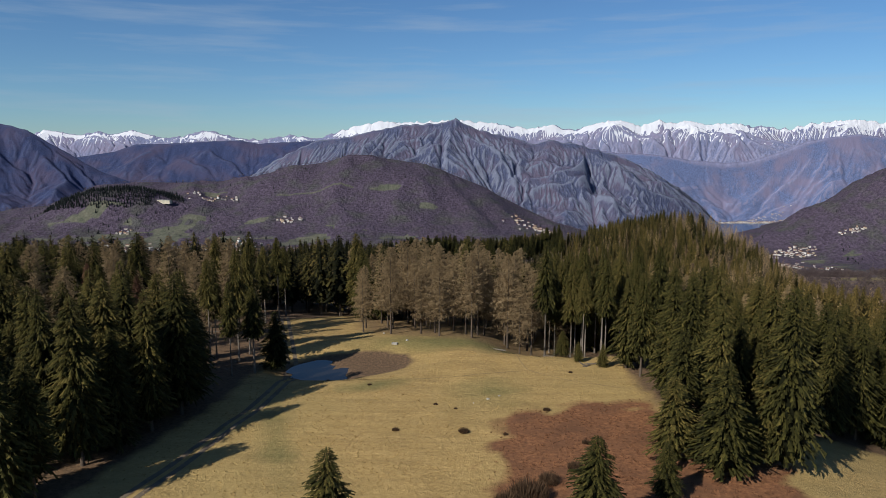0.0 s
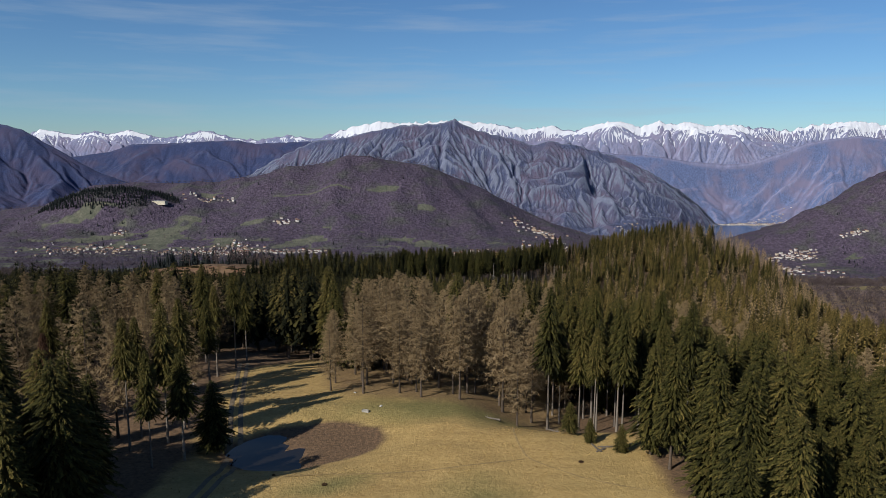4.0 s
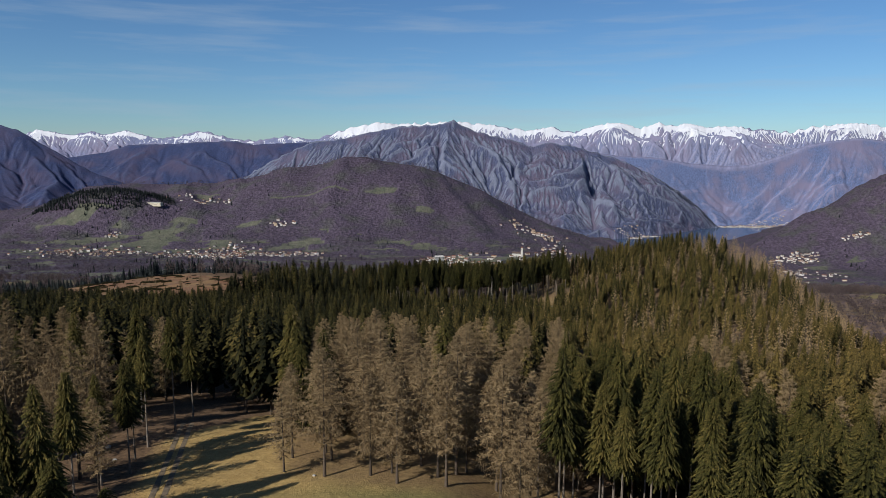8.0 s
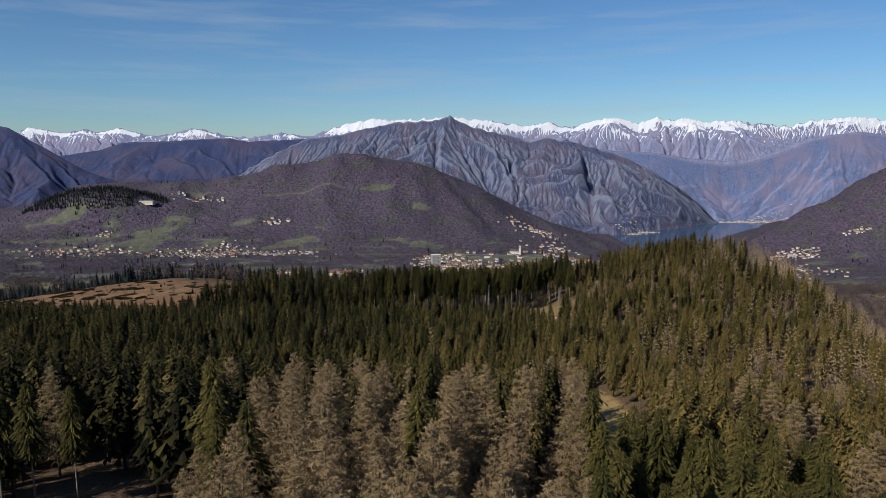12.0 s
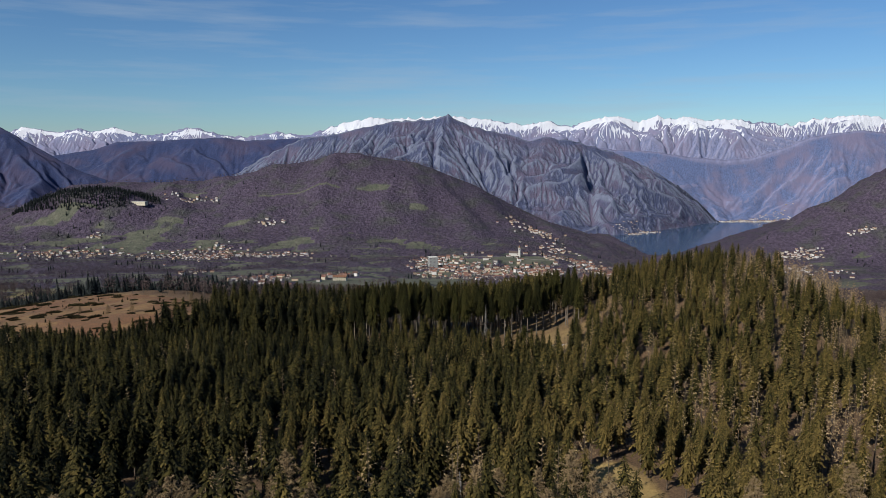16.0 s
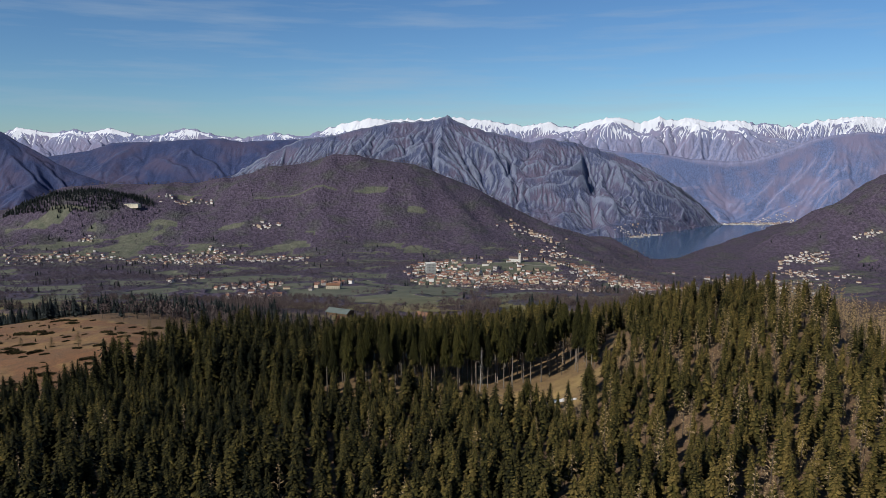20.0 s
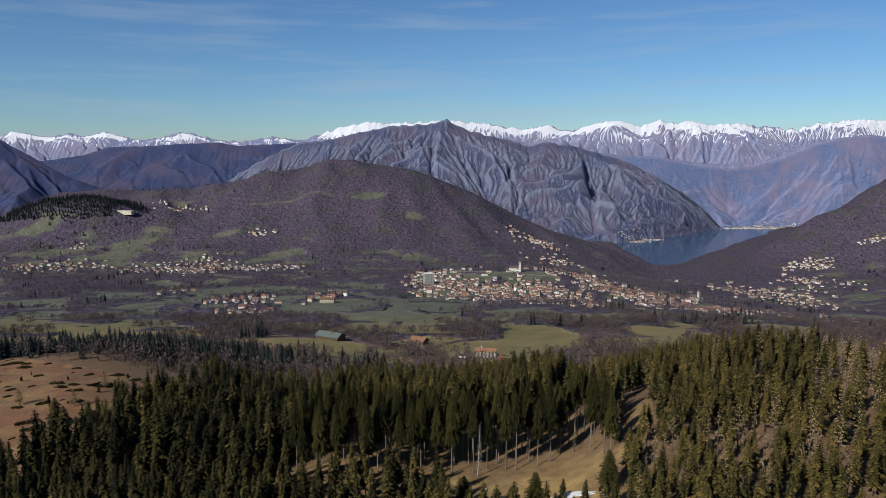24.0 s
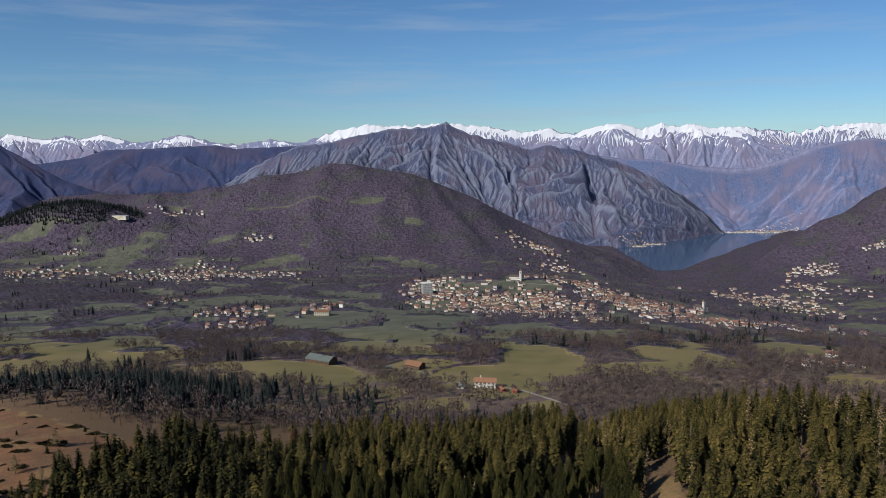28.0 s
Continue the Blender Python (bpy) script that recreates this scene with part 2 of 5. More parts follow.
def height(x, y):
    x, y = np.asarray(x, float), np.asarray(y, float)
    z = np.interp(y, MID_Y, MID_Z)
    near = 1 - S(620, 900, y)
    # the wooded hill and the ground beside the meadow
    z = z + near * (34.5 * bell(x, y, 167, 490, np.where(x < 167, 82, 94), 125) + 6 * bell(x, y, -8, 488, 40, 32) + 4 * bell(x, y, 98, 485, 16, 40) - 55 * S(125 + 45 * S(360, 500, y), 290 + 45 * S(360, 500, y), x) * S(120, 330, y) - 5 * S(136, 152, y) * (1 - S(160, 230, y)) * S(4, 24, x) - 17 * S(36, 115, x) * (1 - S(150, 300, y)))
    z = z + near * (9 * bell(x, y, -150, 300, 110, 110) + 30 * bell(x, y, -200, 700, 120, 115) + 8 * bell(x, y, -145, 565, 60, 50) - 12 * S(-60, -200, x) * (1 - S(140, 260, y)))
    z = z + near * 1.2 * (fbm(x / 30, y / 30, 3, 4) - 0.5) * 2 * S(60, 120, abs(x) + abs(y - 110) * 0.5)
    z = z + near * 0.5 * (fbm(x / 7, y / 7, 2, 9) - 0.5)
    # the pond's hollow
    cx, cy, a, b, turn, zw = POND
    c, s = math.cos(turn), math.sin(turn)
    r = np.sqrt((((x - cx) * c + (y - cy) * s) / a) ** 2 + (((y - cy) * c - (x - cx) * s) / b) ** 2)
    z = np.where(r < 1.9, z + (zw + 0.45 + 1.2 * (r - 1) * (r > 1) - z) * (1 - S(1.05, 1.9, r)), z)
    wet = S(2.5, -4.5, x - cx + 3 + 0.5 * (y - cy) + 5 * gnoise(x / 3.5, y / 3.5, 77))
    z = z - (0.25 + 0.85 * wet) * (1 - S(0.75, 1.06, r))
    # the valley floor
    far = S(700, 1100, y)
    z = z + far * (26 * (fbm(x / 260, y / 260, 4, 21) - 0.5))
    z = z + far * 38 * bell(x, y, 230, 2060, 300, 170) - far * 90 * S(150, 1200, x) * S(900, 1800, y) - far * 60 * S(700, 1600, x) * S(1600, 2800, y)
    # the broad wooded hill behind the town
    crest = np.interp(x, HILL_X, HILL_Z)
    up = S(2330, 3300, y + 60 * (fbm(x / 300, y / 300, 3, 33) - 0.5) * 2) ** 1.15
    z = z + (np.maximum(crest, z) - z) * up * (1 - S(3350, 4100, y) * 0.75)
    z = z + S(0.05, 0.5, up) * (1 - S(3230, 3420, y)) * 42 * (ridges((x + 0.25 * y) / 330, y / 620, 5, 41) - 0.48)
    z = z + 116 * bell(x, y, -1340, 2890, 240, 120)
    # the slope across the lake
    slope = np.interp(x - (y - 3350) * 0.25, SLOPE_X, SLOPE_Z) + 55 * (ridges(x / 300, (y + 0.3 * x) / 330, 5, 51) - 0.5)
    z = np.maximum(z, np.where(y > 2200, LAKE_Z + 8, -999))
    slope = slope - 420 * S(3420, 3950, y - 0.25 * (x - 1800))
    z = z + np.maximum(slope - z, 0) * S(2900, 3400, y + 0.15 * (x - 1800))
    # the lake's bed
    lk = S(955, 1005, x + 18 * gnoise(y / 120, y * 0, 3)) * (1 - S(-25, 25, x - 1040 - (y - 3219) * 0.85 + 26 * gnoise(x / 150, x * 0, 5))) * S(3205, 3235, y) * (1 - S(4600, 4680, y))
    return z - lk * 60 - np.where(lk > 0.5, 20, 0)


def build_ground():
    ys = [-260.0]
    while ys[-1] < 4990:
        y = ys[-1]
        ys.append(y + (5 if y < 20 else 2.0 if y < 200 else 2.0 + (y - 200) * 0.0085))
    ys = np.array(ys)
    us = np.linspace(-1, 1, 241)
    us = us * (0.55 + 0.45 * us * us)
    x = us[None, :] * (300 + 0.86 * np.maximum(ys, 0))[:, None] * 1.05
    y = np.repeat(ys[:, None], len(us), 1)
    z = height(x, y)
    x, y, z = x.ravel(), y.ravel(), z.ravel()
    cover, far = land_cover(x, y)
    me = mesh_from("ground", np.stack([x, y, z], -1), grid_faces(len(ys), len(us)), [M_GROUND], None, True,
                   {"cover": cover, "cover_far": far})
    ob = new("ground", me)
    tagged(ob, "dry straw-coloured alpine meadow, forest floor and valley fields", "ground", kind="structure")
    return ob


def open_ground(x, y):
    """1 where no trees stand on the near hills."""
    lx = np.interp(y, [40, 74, 110, 130, 150, 176, 190, 200], [-58, -45, -36.5, -36, -39, -44, -36, -30])
    rx = np.interp(y, [40, 66, 90, 116, 128, 138, 145, 150, 153, 156, 160, 176, 190, 200], [60, 52, 38, 35, 35, 36, 24, 14, 4, -10, -20, -24, -27, -30])
    meadow = (x > lx) & (x < rx) & (y < 198)
    patch = (((x - 64) / 19) ** 2 + ((y - 86) / 17) ** 2 < 1) | ((((x - 50) / 66) ** 2 + ((y - 34) / 50) ** 2 < 1) & (x > 20)) | (((x - 47) / 5) ** 2 + ((y - 114) / 6) ** 2 < 1)
    px = np.interp(y, [196, 208, 226, 240, 262, 290, 305], [38, 42, 47, 52, 55, 53, 50])
    path = (abs(x - px) < 7.5) & (y > 194) & (y < 302)
    clear = (x > np.interp(y, [436, 455, 470, 488, 500], [34, 20, 6, -12, -4])) & (x < np.interp(y, [420, 445, 480], [72, 80, 76])) & (y > 436) & (y < np.interp(x, [-20, 17, 80], [488, 470, 474]))
    clear = clear | ((abs(x - np.interp(y, [455, 480, 530], [80, 95, 108])) < 4.5) & (y > 455) & (y < 528))
    knoll = (x < np.interp(y, [455, 500, 560, 600, 640], [-145, -114, -94, -90, -120])) & (y > 462 + 0.06 * (x + 150)) & (y < np.interp(x, [-330, -260, -199, -131, -90], [700, 670, 635, 600, 585]))
    return meadow | patch | path | clear | knoll


HILL_FIELDS = [(-552, 2976, 205, 16), (-254, 2981, 82, 17), (-1002, 3066, 60, 24), (-1048, 2688, 76, 90), (-1436, 2778, 124, 34), (-491, 2596, 100, 40), (-54, 2555, 52, 44),
               (-60, 2885, 60, 26), (-754, 2761, 50, 34), (-1270, 2659, 100, 46), (-1019, 2810, 55, 26), (399, 2004, 40, 70), (1786, 2997, 60, 24), (1589, 2946, 65, 40), (1196, 1958, 87, 200),
               (1250, 2450, 160, 40), (1050, 2330, 120, 40), (1350, 2700, 130, 30), (1480, 2560, 110, 40), (1150, 2080, 130, 50), (900, 1750, 110, 44), (820, 1470, 90, 34), (1640, 2840, 90, 24)]
VALLEY_FIELDS = [(-105, 850, 95, 48), (60, 905, 40, 40), (210, 905, 50, 36), (-458, 1772, 60, 110), (-496, 1427, 44, 80), (-163, 1400, 84, 100), (-53, 1215, 56, 60), (-264, 1031, 30, 44), (-126, 930, 84, 46), (-495, 1246, 41, 90), (130, 962, 44, 100),
                 (41, 1156, 24, 40), (282, 988, 44, 80), (101, 840, 22, 40), (226, 1165, 27, 50), (30, 852, 14, 36), (431, 1053, 41, 90), (385, 851, 32, 28), (237, 853, 16, 20),
                 (-23, 1080, 44, 40), (-303, 929, 46, 34), (-455, 1060, 32, 50)]


def land_cover(x, y):
    n1 = fbm(x / 14, y / 14, 3, 61)
    near = y < 740
    op = open_ground(x, y)
    knoll = op & (y > 470) & (x < -95)
    green = np.maximum(bell(x, y, 8, 116, 9, 10), bell(x, y, -25, 98, 3, 34, 0.3)) * 0.5 + 0.75 * bell(x, y, 2, 150, 28, 9) + 0.6 * bell(x, y, -12, 118, 9, 3, 0.5) + 0.2 * S(0.48, 0.80, fbm(x / 11, y / 8, 4, 63)) * (y < 200)
    bracken = 1.15 * S(0.33, 0.62, bell(x, y, 25, 87, 22, 26, -0.4) + 0.45 * (n1 - 0.5) + 0.35 * (fbm(x / 3.5, y / 3.5, 3, 64) - 0.5)) + (0.55 + 0.35 * S(0.38, 0.66, n1)) * knoll
    bracken = np.maximum(bracken, 0.5 * bell(x, y, -20, 58, 14, 10))
    litter = sum(np.where(open_ground(x + i, y + j), 0.0, 0.22) for i, j in ((0, 0), (3, 1), (-3, -1), (1, 3), (-1, -3))) * near
    litter = np.where((abs(x + 2) < 30) & (y > 146) & (y < 200), litter * 0.55, litter)
    litter = np.where(op & (y > 400) & (x > -30), 0.40 + 0.30 * S(0.4, 0.6, n1) + 0.2 * S(462, 474, y), litter)
    litter = np.where(knoll, 0.30 + 0.42 * fbm(x / 9, y / 9, 3, 66), litter)
    litter = np.where((y > 455) & (y < 530) & (x > -25) & (x < 82), np.minimum(litter, 0.66), litter)
    cx, cy, a, b, turn, zw = POND
    c, sn = math.cos(turn), math.sin(turn)
    r = np.sqrt((((x - cx) * c + (y - cy) * sn) / a) ** 2 + (((y - cy) * c - (x - cx) * sn) / b) ** 2)
    litter = np.maximum(litter, 1 - S(0.9, 1.12, r))
    cover = np.stack([green * near, bracken * near, litter, np.ones_like(x)], -1)
    f = np.zeros_like(x)
    for fx, fy, a, b in HILL_FIELDS + VALLEY_FIELDS:
        turn = 0.35 * math.sin(fx * 7.0 + fy) if b > 30 else 0.0
        f = np.maximum(f, bell(x, y, fx, fy, a, b, turn))
    f = f + (0.34 + 0.5 * S(2200, 2500, y)) * (fbm(x / 46, y / 26, 4, 71) - 0.5)
    # open land between the woods and hedgerows
    w = fbm(x / 74, y / (84 - 34 * S(2200, 2500, y)), 4, 75)
    settled = bell(x, y, 150, 1900, 520, 330) + bell(x, y, -1050, 2540, 560, 240) + bell(x, y, 1250, 2600, 420, 200) + bell(x, y, 460, 2480, 230, 300)
    lean = 0.43 * (1 - S(1500, 2300, y)) + 0.36 * S(1500, 2300, y) * (1 - S(2500, 2900, y)) + 0.11 * np.minimum(settled, 1) + 0.17 * bell(x, y, -1150, 2620, 560, 200)
    f = np.maximum(f, S(0.06, -0.06, w - lean)) * (1 - np.minimum(1, 2 * bell(x, y, -270, 770, 170, 90)))
    rough = S(640, 720, y + 20 * n1) * (1 - knoll)
    scrub = rough * (0.52 + 0.48 * S(950, 1350, y + 60 * n1))
    cover[:, 2] = np.maximum(cover[:, 2], 0.52 * rough * (1 - S(950, 1350, y)))
    fields = S(0.30, 0.42, f) * rough * S(690, 780, y + 40 * n1)
    fields = fields * np.where(x > 110, S(800, 900, y), 1) * (1 - 0.38 * S(2250, 2400, y))
    return cover, np.stack([scrub, fields, rough * (1 - fields) * S(700, 1100, y), np.ones_like(x)], -1)


build_ground()


# ---- mountains and the lake ----
def rock_material(name, rock, wood, crown=None, rough=0.9):
    """Woods in the hollows and on gentle ground, bare rock on ribs and steeps, snow where the range holds it."""
    m, n, l, p = material(name, 0.95)
    big, mid, fine = tex_noise(n, l, 0.006, 6), tex_noise(n, l, 0.03, 6, (1, 1, 0.5), 0.65), tex_noise(n, l, 0.14, 4, (1, 1, 0.6), 0.7)
    at = n.new("ShaderNodeAttribute")
    at.attribute_name = "relief"
    sep = n.new("ShaderNodeSeparateColor")
    l.new(at.outputs["Color"], sep.inputs[0])
    r = mix(n, l, ramp(n, l, mid, 0.30, 0.72), tuple(c * 0.70 for c in rock), tuple(c * 1.35 for c in rock))
    r = mix(n, l, ramp(n, l, fine, 0.35, 0.7), mix(n, l, 0.45, r, wood), r)
    w = mix(n, l, ramp(n, l, fine, 0.35, 0.68), tuple(c * 0.7 for c in wood), tuple(c * 1.3 for c in wood))
    if crown:
        w = mix(n, l, ramp(n, l, big, 0.45, 0.62), w, crown)
    f = n.new("ShaderNodeMath")
    f.operation = "ADD"
    l.new(sep.outputs[0], f.inputs[0])
    l.new(ramp(n, l, mid, 0.95, 0.05), f.inputs[1])
    c = mix(n, l, ramp(n, l, f.outputs[0], 0.86, 1.14), w, r)
    g = n.new("ShaderNodeMath")
    g.operation = "ADD"
    l.new(sep.outputs[1], g.inputs[0])
    l.new(ramp(n, l, fine, -1.0, 2.0), g.inputs[1])
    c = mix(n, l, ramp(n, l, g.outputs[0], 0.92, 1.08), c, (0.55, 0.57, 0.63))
    l.new(c, p.inputs["Base Color"])
    bump(n, l, p, fine, rough, 10)
    return m


def eroded(z, dx, dy, steps, cut):
    """Streams cut a sloping sheet: each step sends the water of every spot to its lowest neighbour and wears the bed towards it."""
    rows, cols = z.shape
    z = z.copy()
    offs = [(i, j) for i in (-1, 0, 1) for j in (-1, 0, 1) if i or j]
    index = np.arange(rows * cols).reshape(rows, cols)
    for _ in range(steps):
        pad = np.pad(z, 1, mode="edge")
        best, to, away = np.zeros_like(z), index.copy(), np.ones_like(z)
        for i, j in offs:
            dist = math.hypot(i * dy, j * dx)
            fall = (z - pad[1 + i:1 + i + rows, 1 + j:1 + j + cols]) / dist
            better = fall > best
            best = np.where(better, fall, best)
            to = np.where(better, np.clip(index + i * cols + j, 0, rows * cols - 1), to)
            away = np.where(better, dist, away)
        order, to_l = np.argsort(-z.ravel()).tolist(), to.ravel().tolist()
        water = [1.0] * (rows * cols)
        for q in order:
            p = to_l[q]
            if p != q:
                water[p] += water[q]
        bite = (cut * np.sqrt(np.array(water)) / away.ravel()).tolist()
        zl, foot = z.ravel().tolist(), cols
        for q in reversed(order):
            p = to_l[q]
            if p != q and q >= foot:
                zl[q] = (zl[q] + bite[q] * zl[p]) / (1 + bite[q])
        z = np.array(zl).reshape(rows, cols)
        # scree slides from the steepest walls
        for axis, d in ((0, dy), (1, dx)):
            step = np.diff(z, axis=axis)
            slide = 0.22 * np.sign(step) * np.maximum(np.abs(step) - 1.25 * d, 0)
            if axis == 0:
                z[:-1] += slide
                z[1:] -= slide
            else:
                z[:, :-1] += slide
                z[:, 1:] -= slide
    return z


RANGES = {}


def on_range(key, x, y):
    """The ground's height on a range that stands."""
    X, Y, Z = RANGES[key]
    j = int(np.argmin(np.abs(X[0] - x)))
    return float(np.interp(y, Y[:, j], Z[:, j]))


def mountain(key, name, label, crest_x, crest_z, y_crest, y_foot, z_foot, mat, rugged, jag, seed, bow=0.85, cell=9.0, rows=60, cut=1.0, steps=22, snow=None, soft=0.6):
    """A range: its crest line, a face cut by streams down to the foot, and a back slope."""
    cols = int((crest_x[-1] - crest_x[0]) / cell)
    x = np.linspace(crest_x[0], crest_x[-1], cols)
    line = np.interp(x, crest_x, crest_z)
    cz = line + jag * (ridges(x / 90, x * 0 + seed, 5, seed) - 0.45) * 2
    for _ in range(40):
        line[1:-1] = (line[:-2] + 2 * line[1:-1] + line[2:]) / 4
    v = np.linspace(0, 1, rows)[:, None]
    zf = np.minimum(z_foot, line - 40)
    X = x[None, :] + 0 * v
    yf = np.interp(x, *y_foot)[None, :] if isinstance(y_foot, tuple) else y_foot
    bend = np.interp(x, *bow)[None, :] if isinstance(bow, tuple) else bow
    Y = yf + (y_crest - yf) * v + 0 * X
    tall = float(np.mean(line - zf))
    ramp_z = zf[None, :] + (line - zf)[None, :] * v ** bend
    # the face lies back while the streams cut it: great slanting spurs first, then the streams' own branches
    dy = 2.6 * tall / rows
    D = v * rows * dy + 0 * X
    lean = X + 0.55 * D * np.sign(gnoise(X / 900, X * 0 + seed, seed + 9)) + 130 * gnoise(X / 330, D / 330, seed + 11)
    spurs = ridges(lean / 560, D / 900 + seed, 4, seed + 7) - 0.55
    rough = fbm(X / 150 + seed, D / 150, 5, seed + 3) - 0.5
    body = np.clip((1 - v) * 4, 0, 1) * np.clip(v * 6, 0, 1)
    Z = eroded(ramp_z + rugged * body * (3.2 * spurs + 1.7 * rough), cell, dy, steps, cut)
    Z = ramp_z + soft * (Z - ramp_z)
    Z = Z + (cz - line)[None, :] * v ** 14
    # no spur stands above the crest behind it
    Z = np.minimum(Z, cz[None, :] + 4 - (1 - v) * 0.25 * tall)
    Z[-1] = cz
    smooth = Z.copy()
    for _ in range(5):
        p = np.pad(smooth, 1, mode="edge")
        smooth = (p[:-2, 1:-1] + p[2:, 1:-1] + p[1:-1, :-2] + p[1:-1, 2:]) / 4
    rib = np.clip((Z - smooth) / 6, -1, 1)
    steep = np.clip(np.hypot(*np.gradient(Z, dy, cell)) / 1.6 - 0.35, 0, 1)
    rockiness = np.clip(0.20 + 0.40 * steep + 0.55 * rib, 0, 1)
    white = 0 * X
    if snow:
        white = S(snow[0], snow[1], Z + 40 * gnoise(X / 240, D / 130, seed + 21) + 30 * gnoise(X / 52, D / 60, seed + 22) + 22 * gnoise(X / 19, D / 26, seed + 23) - 62 * rib - 26 * steep)
    back = [(1.08, 0.12), (1.3, 0.45)]
    X = np.concatenate([X] + [X[-1:]] * 2)
    Y = np.concatenate([Y] + [Y[-1:] + (y_crest - Y[:1]) * (q - 1) for q, _ in back])
    Z = np.concatenate([Z] + [Z[-1:] - (cz - zf)[None, :] * q for _, q in back])
    rockiness, white = (np.concatenate([q, q[-1:], q[-1:]]) for q in (rockiness, white))
    attr = np.stack([rockiness, white, 0 * X, 0 * X + 1], -1).reshape(-1, 4)
    RANGES[key] = (X, Y, Z)
    me = mesh_from(name, np.stack([X, Y, Z], -1).reshape(-1, 3), grid_faces(len(Z), cols), [mat], None, True, {"relief": attr})
    return tagged(new(name, me), label, "mountain", kind="structure")


# blue-violet base colours carry the haze of distance on these ranges
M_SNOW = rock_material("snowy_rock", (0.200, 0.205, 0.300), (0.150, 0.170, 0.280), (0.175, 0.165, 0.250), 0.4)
M_ROCK = rock_material("hazy_cliffs", (0.158, 0.178, 0.246), (0.060, 0.073, 0.138), (0.096, 0.085, 0.134))
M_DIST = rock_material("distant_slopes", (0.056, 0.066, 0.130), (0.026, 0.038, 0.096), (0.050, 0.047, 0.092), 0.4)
M_WARM = rock_material("hazy_slopes", (0.170, 0.170, 0.262), (0.095, 0.126, 0.240), (0.145, 0.138, 0.220), 0.3)
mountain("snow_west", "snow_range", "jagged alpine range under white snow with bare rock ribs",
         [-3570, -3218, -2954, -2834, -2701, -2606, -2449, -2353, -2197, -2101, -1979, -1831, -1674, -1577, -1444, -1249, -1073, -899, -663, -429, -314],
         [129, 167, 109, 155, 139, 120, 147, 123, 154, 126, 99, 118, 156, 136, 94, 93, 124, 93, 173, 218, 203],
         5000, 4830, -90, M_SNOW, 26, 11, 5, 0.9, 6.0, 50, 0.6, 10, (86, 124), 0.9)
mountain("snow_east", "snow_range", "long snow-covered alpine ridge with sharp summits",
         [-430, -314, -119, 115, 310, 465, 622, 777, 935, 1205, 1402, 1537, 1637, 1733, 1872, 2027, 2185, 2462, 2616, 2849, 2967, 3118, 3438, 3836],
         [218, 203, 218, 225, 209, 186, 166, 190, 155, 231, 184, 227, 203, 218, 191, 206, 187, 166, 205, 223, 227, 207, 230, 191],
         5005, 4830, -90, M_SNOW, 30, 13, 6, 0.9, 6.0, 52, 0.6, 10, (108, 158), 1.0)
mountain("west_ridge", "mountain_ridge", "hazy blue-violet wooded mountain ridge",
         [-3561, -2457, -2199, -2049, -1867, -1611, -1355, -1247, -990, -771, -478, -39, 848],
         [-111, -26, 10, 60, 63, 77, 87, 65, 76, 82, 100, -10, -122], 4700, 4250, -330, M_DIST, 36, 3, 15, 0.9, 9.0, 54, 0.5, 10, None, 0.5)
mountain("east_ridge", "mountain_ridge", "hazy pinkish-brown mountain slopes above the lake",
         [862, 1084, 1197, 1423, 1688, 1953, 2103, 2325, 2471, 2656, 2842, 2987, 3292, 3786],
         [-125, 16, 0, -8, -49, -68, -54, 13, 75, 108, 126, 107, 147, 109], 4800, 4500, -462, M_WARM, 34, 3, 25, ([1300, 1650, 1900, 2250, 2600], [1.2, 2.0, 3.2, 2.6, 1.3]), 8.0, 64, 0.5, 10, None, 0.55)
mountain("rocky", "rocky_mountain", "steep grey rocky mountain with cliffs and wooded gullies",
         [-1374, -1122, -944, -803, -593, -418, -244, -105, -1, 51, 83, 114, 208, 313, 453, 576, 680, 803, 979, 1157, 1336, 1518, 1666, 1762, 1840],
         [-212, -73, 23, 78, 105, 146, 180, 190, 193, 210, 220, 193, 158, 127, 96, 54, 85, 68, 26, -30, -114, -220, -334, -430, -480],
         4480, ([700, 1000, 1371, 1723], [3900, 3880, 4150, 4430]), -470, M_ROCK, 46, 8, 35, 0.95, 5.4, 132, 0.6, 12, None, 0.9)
mountain("west_flank", "mountain_ridge", "hazy dark blue-violet wooded mountain flank",
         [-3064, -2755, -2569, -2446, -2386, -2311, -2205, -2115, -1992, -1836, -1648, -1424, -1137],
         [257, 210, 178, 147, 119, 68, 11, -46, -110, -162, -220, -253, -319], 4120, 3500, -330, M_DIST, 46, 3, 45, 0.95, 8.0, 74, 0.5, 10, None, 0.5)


def lake():
    m, n, l, p = material("lake_water", 0.12)
    p.inputs["Base Color"].default_value = (0.030, 0.066, 0.130, 1)
    p.inputs["Specular IOR Level"].default_value = 0.5
    bump(n, l, p, tex_noise(n, l, 0.05, 3), 0.05, 1.0)
    me = mesh_from("lake", [(500, 3000, LAKE_Z), (2300, 3000, LAKE_Z), (2300, 4800, LAKE_Z), (500, 4800, LAKE_Z)], [(0, 1, 2, 3)], [m])
    tagged(new("lake", me), "still dark blue lake between steep mountain shores", "water", kind="structure")


lake()


